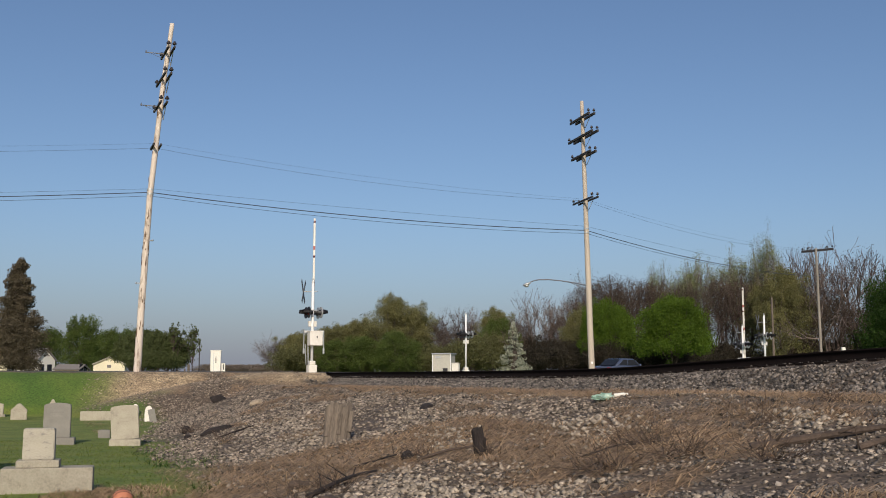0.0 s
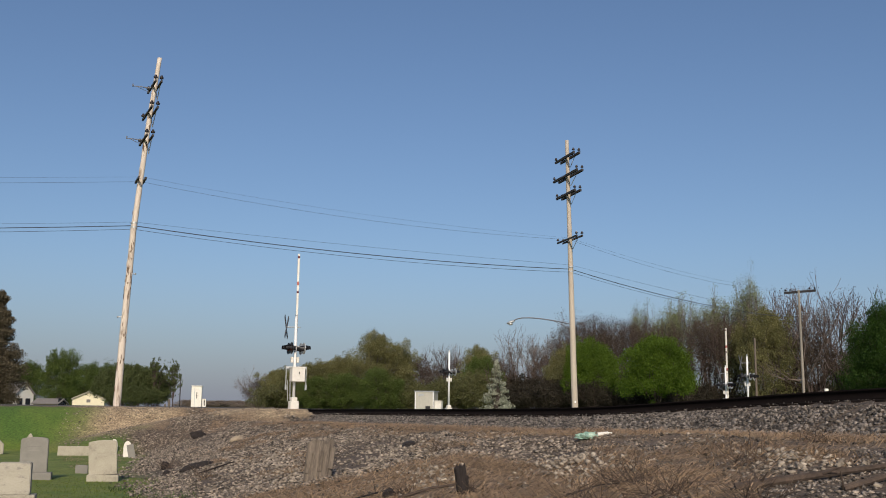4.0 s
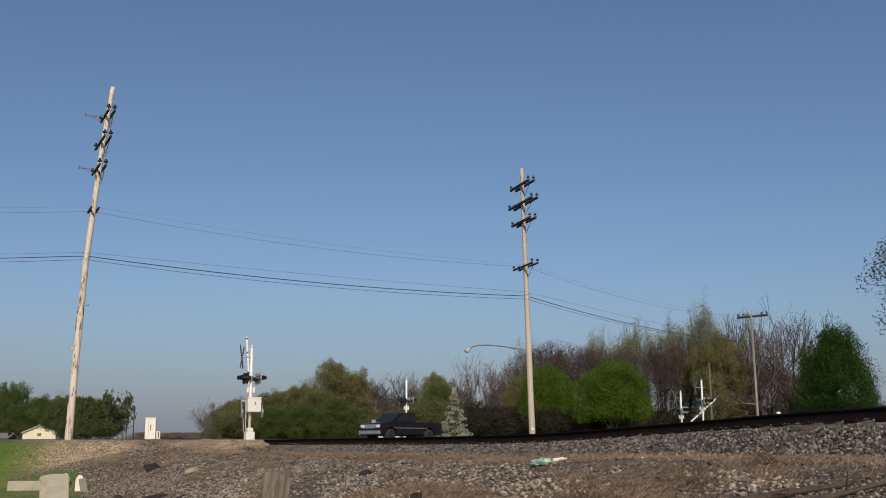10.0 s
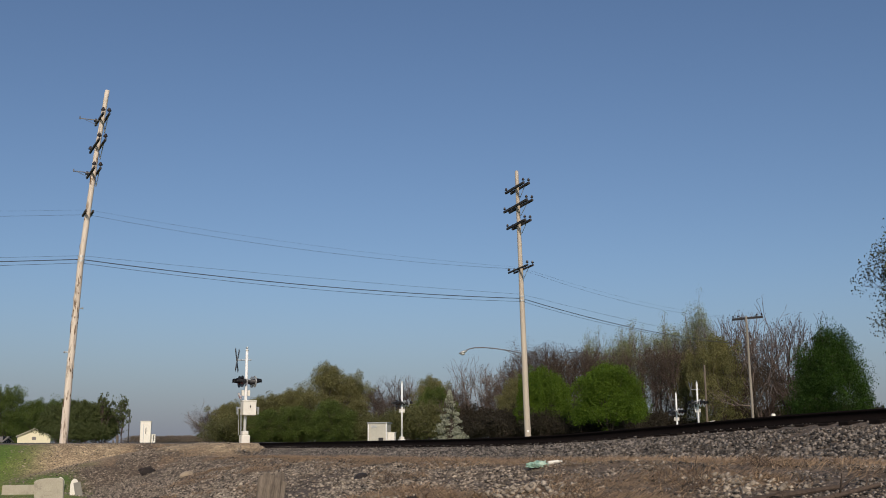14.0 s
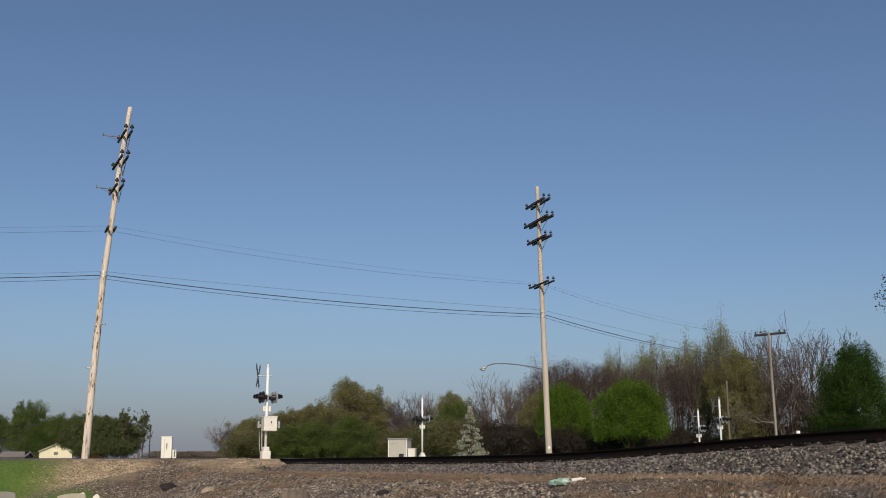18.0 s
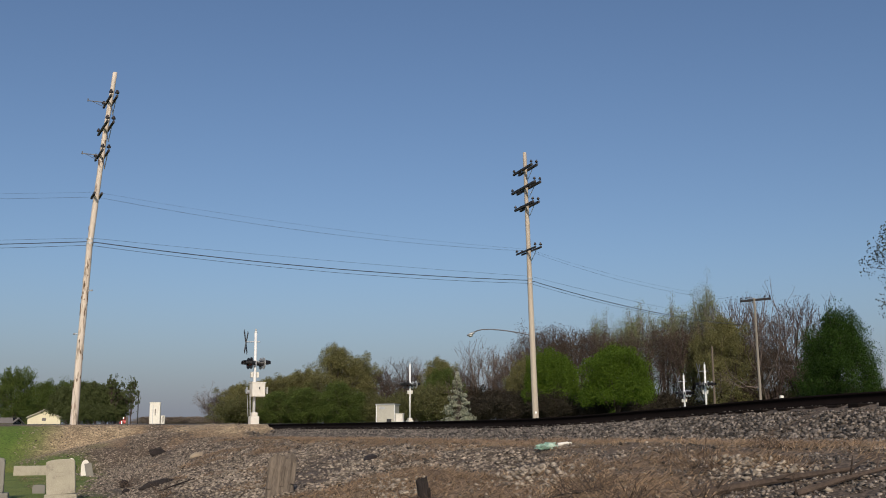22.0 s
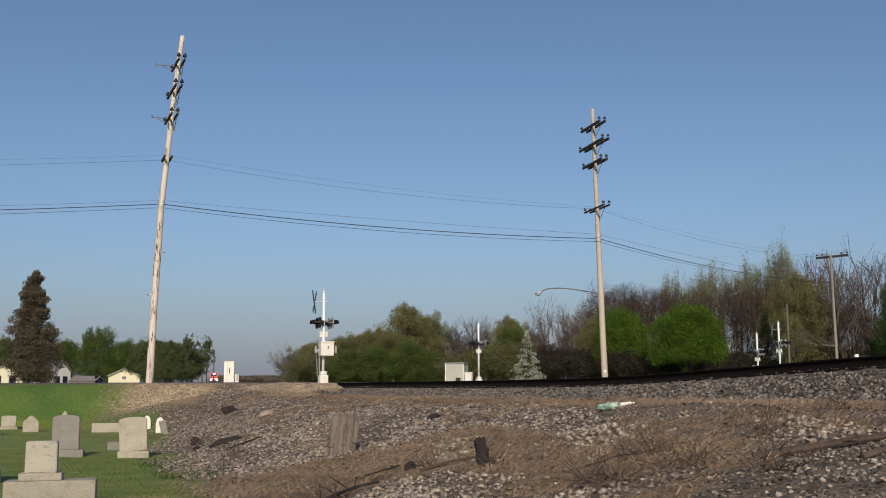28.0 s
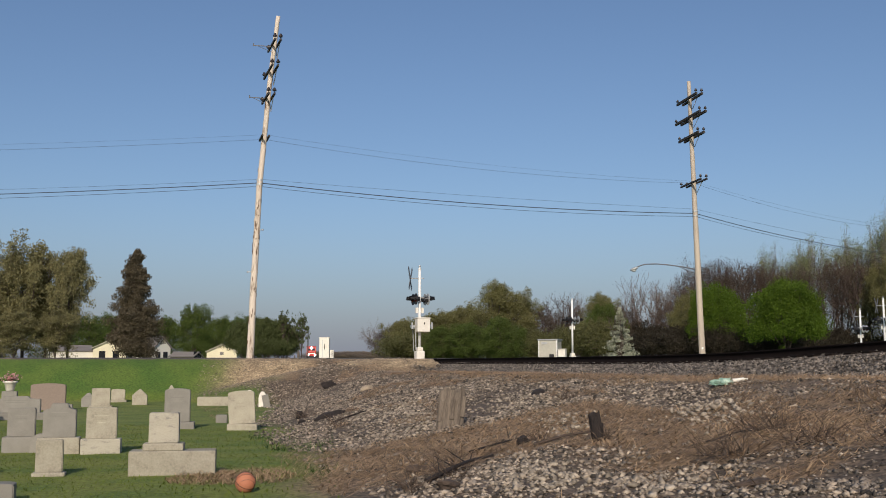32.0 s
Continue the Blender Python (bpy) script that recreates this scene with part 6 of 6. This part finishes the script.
def pickup():
    ob = thing("pickup_truck", Matrix(), "black extended-cab pickup truck with a chrome side strip", "truck")
    lo = 0.5
    side = [(-2.78, lo + 0.05), (-2.8, 1.18), (2.1, 1.22), (2.62, 1.14), (2.74, 1.0), (2.74, lo)] + arch(1.78, 0.5, lo - 0.06) + arch(-1.62, 0.5, lo - 0.06)
    bm = B()
    prism(bm, side, 1.9, bevel=0.03)
    part("body", bm, PAINT, ob, "glossy black body")
    for sy in (-0.9, 0.9):
        part("bed_rail", box(B(), 2.5, 0.07, 0.06, T_((-1.5, sy, 1.17)), 0.015), M["black"], ob)
    cab = [(-0.58, 1.18), (-0.46, 1.78), (-0.3, 1.84), (0.72, 1.84), (0.86, 1.79), (1.62, 1.2)]
    bm = B()
    prism(bm, cab, 1.66, bevel=0.04)
    part("cab", bm, PAINT, ob)
    for sy in (-1, 1):
        for nm, pts in (("side_window", [(0.16, 1.26), (0.14, 1.74), (0.7, 1.74), (1.28, 1.26)]), ("rear_side_window", [(-0.46, 1.28), (-0.4, 1.72), (0.06, 1.74), (0.08, 1.26)])):
            bm = B()
            prism(bm, pts, 0.02)
            part(nm, bm, M["glass"], ob, "dark tinted window").matrix_basis = T_((0, sy * 0.832, 0))
        part("side_trim", box(B(), 3.0, 0.03, 0.05, T_((0.1, sy * 0.955, 0.83)), 0.01), CHROME, ob, "chrome side strip")
        part("door_seam", box(B(), 0.015, 0.01, 0.62, T_((0.12, sy * 0.951, 0.56))), M["black"], ob)
        part("door_handle", box(B(), 0.18, 0.03, 0.05, T_((0.28, sy * 0.955, 1.05)), 0.01), M["black"], ob)
        part("mirror", box(B(), 0.12, 0.24, 0.2, T_((1.22, sy * 1.0, 1.24)), 0.03, 2), M["black"], ob)
        part("headlight", box(B(), 0.16, 0.34, 0.2, T_((2.68, sy * 0.74, 0.86)), 0.03, 2), LAMP_GLASS, ob, "clear headlight")
        part("tail_light", box(B(), 0.06, 0.14, 0.42, T_((-2.8, sy * 0.87, 0.72)), 0.02), TAIL, ob, "red tail light")
    part("windshield", box(B(), 0.02, 1.5, 0.86, T_((1.6, 0, 1.24)) @ pose(0, 0, 0, 0, -52, 0)), M["glass"], ob)
    part("rear_window", box(B(), 0.02, 1.4, 0.42, T_((-0.575, 0, 1.3)) @ pose(0, 0, 0, 0, 11, 0)), M["glass"], ob)
    part("grille", box(B(), 0.05, 1.1, 0.26, T_((2.74, 0, 0.82)), 0.01), CHROME, ob, "bright grille bar")
    part("front_bumper", box(B(), 0.26, 1.9, 0.26, T_((2.76, 0, 0.44)), 0.05, 2), CHROME, ob)
    part("rear_bumper", box(B(), 0.2, 1.86, 0.2, T_((-2.86, 0, 0.5)), 0.04, 2), M["black"], ob)
    part("underbody", box(B(), 4.6, 1.3, 0.24, T_((0, 0, 0.36)), 0.03), M["black"], ob)
    part("tailgate", box(B(), 0.04, 1.7, 0.6, T_((-2.81, 0, 0.58)), 0.01), PAINT, ob)
    ws = [wheel(ob, x, sy * 0.82, 0.4, 0.27) for x in (1.78, -1.62) for sy in (-1, 1)]
    return ob, ws


def sedan():
    ob = thing("car", Matrix(), "blue-grey sedan driving away along the road", "car")
    lo = 0.34
    side = [(-2.2, lo + 0.1), (-2.24, 0.92), (-1.3, 1.0), (0.9, 0.98), (2.05, 0.78), (2.2, 0.6), (2.18, lo)] + arch(1.36, 0.38, lo - 0.04) + arch(-1.32, 0.38, lo - 0.04)
    bm = B()
    prism(bm, side, 1.74, bevel=0.05)
    part("body", bm, PAINT_BLUE, ob)
    bm = B()
    prism(bm, [(-1.6, 0.98), (-0.9, 1.42), (-0.6, 1.47), (0.2, 1.47), (0.45, 1.42), (1.15, 0.97)], 1.42, bevel=0.06)
    part("cabin", bm, PAINT_BLUE, ob)
    for sy in (-1, 1):
        for pts in ([(-0.3, 1.02), (-0.3, 1.4), (0.35, 1.4), (0.9, 1.02)], [(-1.25, 1.04), (-0.8, 1.38), (-0.38, 1.4), (-0.38, 1.02)]):
            bm = B()
            prism(bm, pts, 0.02)
            part("side_window", bm, M["glass"], ob).matrix_basis = T_((0, sy * 0.712, 0))
        part("headlight", box(B(), 0.12, 0.32, 0.14, T_((2.12, sy * 0.62, 0.6)), 0.03), LAMP_GLASS, ob)
        part("tail_light", box(B(), 0.06, 0.34, 0.16, T_((-2.22, sy * 0.64, 0.7)), 0.02), TAIL, ob)
        part("mirror", box(B(), 0.1, 0.18, 0.13, T_((0.72, sy * 0.92, 0.98)), 0.03), PAINT_BLUE, ob)
    part("windshield", box(B(), 0.02, 1.28, 0.72, T_((1.15, 0, 1.0)) @ pose(0, 0, 0, 0, -57, 0)), M["glass"], ob)
    part("rear_window", box(B(), 0.02, 1.24, 0.72, T_((-1.62, 0, 1.02)) @ pose(0, 0, 0, 0, 56, 0)), M["glass"], ob)
    ws = [wheel(ob, x, sy * 0.76, 0.32, 0.2) for x in (1.36, -1.32) for sy in (-1, 1)]
    return ob, ws


def locomotive():
    RED = mat("red_loco_paint", (0.5, 0.05, 0.035), (0.4, 0.04, 0.03), 0.45)
    GLOW = mat("lit_headlamp", (1, 1, 0.95), (1, 1, 0.95), 0.3, bump=0, emit=((1.0, 0.93, 0.85), 14.0))
    ob = thing("locomotive", Matrix(), "red-fronted freight locomotive with lit headlamps on the track", "locomotive")
    part("frame", box(B(), 20.0, 2.9, 0.5, T_((-10, 0, 1.0)), 0.04), M["black"], ob)
    bm = B()
    prism(bm, [(-2.6, 1.5), (-0.5, 1.5), (-0.3, 2.6), (-0.5, 2.8), (-2.6, 2.9)], 2.2, bevel=0.08)
    part("nose", bm, RED, ob, "red short hood")
    bm = B()
    prism(bm, [(-5.0, 1.5), (-2.5, 1.5), (-2.4, 2.9), (-2.6, 4.3), (-3.0, 4.6), (-5.0, 4.6)], 3.0, bevel=0.08)
    part("cab", bm, RED, ob, "red cab")
    part("long_hood", box(B(), 14.6, 2.1, 2.9, T_((-12.4, 0, 1.5)), 0.1, 2), M["black"], ob, "dark long hood")
    for sy in (-1, 1):
        part("windshield", box(B(), 0.04, 0.9, 0.7, T_((-2.46, sy * 0.62, 3.2)) @ pose(0, 0, 0, 0, -8, 0), 0.01), M["glass"], ob)
        part("ditch_light", rod(B(), (0.0, sy * 1.05, 1.75), (0.12, sy * 1.05, 1.75), 0.3, 0.27, 14), GLOW, ob, "lit white ditch light")
        part("handrail", rod(rod(B(), (-0.1, sy * 1.4, 1.5), (-0.1, sy * 1.4, 2.6), 0.025), (-0.1, sy * 1.4, 2.6), (-2.4, sy * 1.4, 2.6), 0.025), M["white"], ob)
    part("headlight", rod(B(), (-2.45, 0, 4.05), (-2.3, 0, 4.05), 0.36, 0.33, 14), GLOW, ob, "lit white headlight")
    part("pilot", box(B(), 0.3, 2.8, 1.0, T_((0, 0, 0.15)), 0.04), M["black"], ob)
    part("front_stripe", box(B(), 0.05, 2.2, 0.4, T_((-0.33, 0, 2.15)) @ pose(0, 0, 0, 0, -10, 0)), M["white"], ob, "white nose stripe")
    for x in (-3.5, -16.0):
        tr = part("bogie", box(B(), 4.2, 2.3, 0.5, T_((x, 0, 0.4)), 0.05), M["black"], ob)
        for dx in (-1.5, 0, 1.5):
            for sy in (-1, 1):
                part("axle_wheel", rod(B(), (x + dx, sy * 0.7, 0.5), (x + dx, sy * 0.84, 0.5), 0.5, 0.5, 20), M["rail"], tr)
    return ob


truck, truck_wheels = pickup()
truck.scale = (0.95, 0.95, 0.95)
car, car_wheels = sedan()
loco = locomotive()


# ---- what moves ----
lane_len = np.r_[0, np.cumsum(np.linalg.norm(np.diff(LANE, axis=0), axis=1))]
near_lane = ribbon(LANE, [3.7, 3.8], [np.ones(len(LANE))] * 2)[0][:len(LANE), :2]
near_len = np.r_[0, np.cumsum(np.linalg.norm(np.diff(near_lane, axis=0), axis=1))]


def on_line(line, ln, s, z, back):
    x, y = np.interp(s, ln, line[:, 0]), np.interp(s, ln, line[:, 1])
    k = int(np.clip(np.searchsorted(ln, s), 2, len(line) - 3))
    d = line[k + 2] - line[k - 2]
    z = float(road_top(x)) + z
    return pose(x, y, z, 0, 0, math.degrees(math.atan2(d[1], d[0])) + (180 if back else 0))


def at_bearing(line, ln, az):
    """The length along a line at which it lies at a bearing from the camera's spot."""
    b = np.degrees(np.arctan2(line[:, 0], line[:, 1]))
    ok = line[:, 1] > 5
    return float(np.interp(az, b[ok], ln[ok]))


def drive(ob, wheels, line, ln, rows, z, back, r, t0, t1):
    """Keys a vehicle by times and lengths along its lane, and rolls its wheels while it is near."""
    walk(ob, [(t, on_line(line, ln, s, z, back)) for t, s in rows])
    ts, ss = [a for a, _ in rows], [b for _, b in rows]
    for w in wheels:
        base = w.matrix_basis.copy()
        out = [(0.0, base)] if t0 > 0 else []
        for k in range(int(round(t0 * 30)), int(round(t1 * 30)) + 1):
            out.append((k / 30, base @ pose(0, 0, 0, 0, math.degrees(abs(np.interp(k / 30, ts, ss) - np.interp(t0, ts, ss)) / r) % 360, 0)))
        out.append((32.0, out[-1][1]))
        walk(w, out)


def motions():
    # the pickup: bearing by time while in view, steady before and after
    seen = [(6.5, 15.55), (7.1, 13.4), (7.7, 11.7), (8.0, 9.95), (9.0, 5.7), (9.4, 3.75), (9.7, 2.4), (10.0, 1.05), (10.5, -1.72), (11.0, -4.45), (11.5, -7.3), (12.0, -10.1), (12.4, -12.65), (13.0, -16.6)]
    rows = [(t, at_bearing(LANE, lane_len, az)) for t, az in seen]
    v0 = (rows[0][1] - rows[3][1]) / (rows[3][0] - rows[0][0])
    rows = [(0.0, rows[0][1] + v0 * 6.5), (3.0, rows[0][1] + v0 * 3.5)] + rows + [(t, rows[-1][1] - 9.0 * (t - 13.0)) for t in (14.0, 16.0, 20.0, 26.0, 32.0)]
    drive(truck, truck_wheels, LANE, lane_len, rows, -0.01, True, 0.4, 6.0, 14.5)
    # the car: driving away to the far end of the road
    seen = [(0.0, 9.75), (0.8, 12.0), (1.2, 13.4), (2.0, 15.0)]
    rows = [(t, at_bearing(near_lane, near_len, az)) for t, az in seen]
    v1 = (rows[-1][1] - rows[0][1]) / 2.0
    rows += [(t, rows[-1][1] + v1 * (t - 2.0)) for t in (4.0, 8.0, 14.0, 20.0, 26.0, 32.0)]
    drive(car, car_wheels, near_lane, near_len, rows, -0.04, False, 0.32, 0.0, 3.0)
    # the train: coming closer along the track
    s_end = seg_len[np.argmin(np.abs(np.hypot(TRACK[:, 0], TRACK[:, 1]) - 337) + 1e3 * (TRACK[:, 1] < 0))]
    rows = []
    for t in np.arange(0, 32.1, 2.0):
        s = s_end + 17.5 * (32 - t)
        (x, y, z), hd = track_at(min(s, seg_len[-1] - 1))
        rows.append((float(t), pose(x, y, z, 0, 0, hd + 180)))
    walk(loco, rows)
    # gate arms: upright, then sinking from 6.4 s on
    base = gate_arm.matrix_basis @ pose(0, 0, 0, 0, 0, -14)
    walk(gate_arm, [(t, base @ pose(0, 0, 0, -a, 0, 0)) for t, a in ((0.0, 0), (3.0, 0), (6.3, 0), (6.9, 14), (7.3, 25), (7.9, 32), (8.5, 39), (9.1, 43), (10.0, 51), (10.5, 55), (12.0, 67), (14.0, 80), (15.5, 88), (17.0, 89), (32.0, 89))])
    base2 = side_arm.matrix_basis.copy()
    walk(side_arm, [(t, base2 @ pose(0, 0, 0, -a, 0, 0)) for t, a in ((0.0, 0), (3.0, 0), (6.5, 0), (7.1, 20), (7.7, 36), (8.4, 50), (9.5, 62), (11.0, 70), (13.0, 77), (15.0, 86), (17.0, 88), (32.0, 88))])


motions()
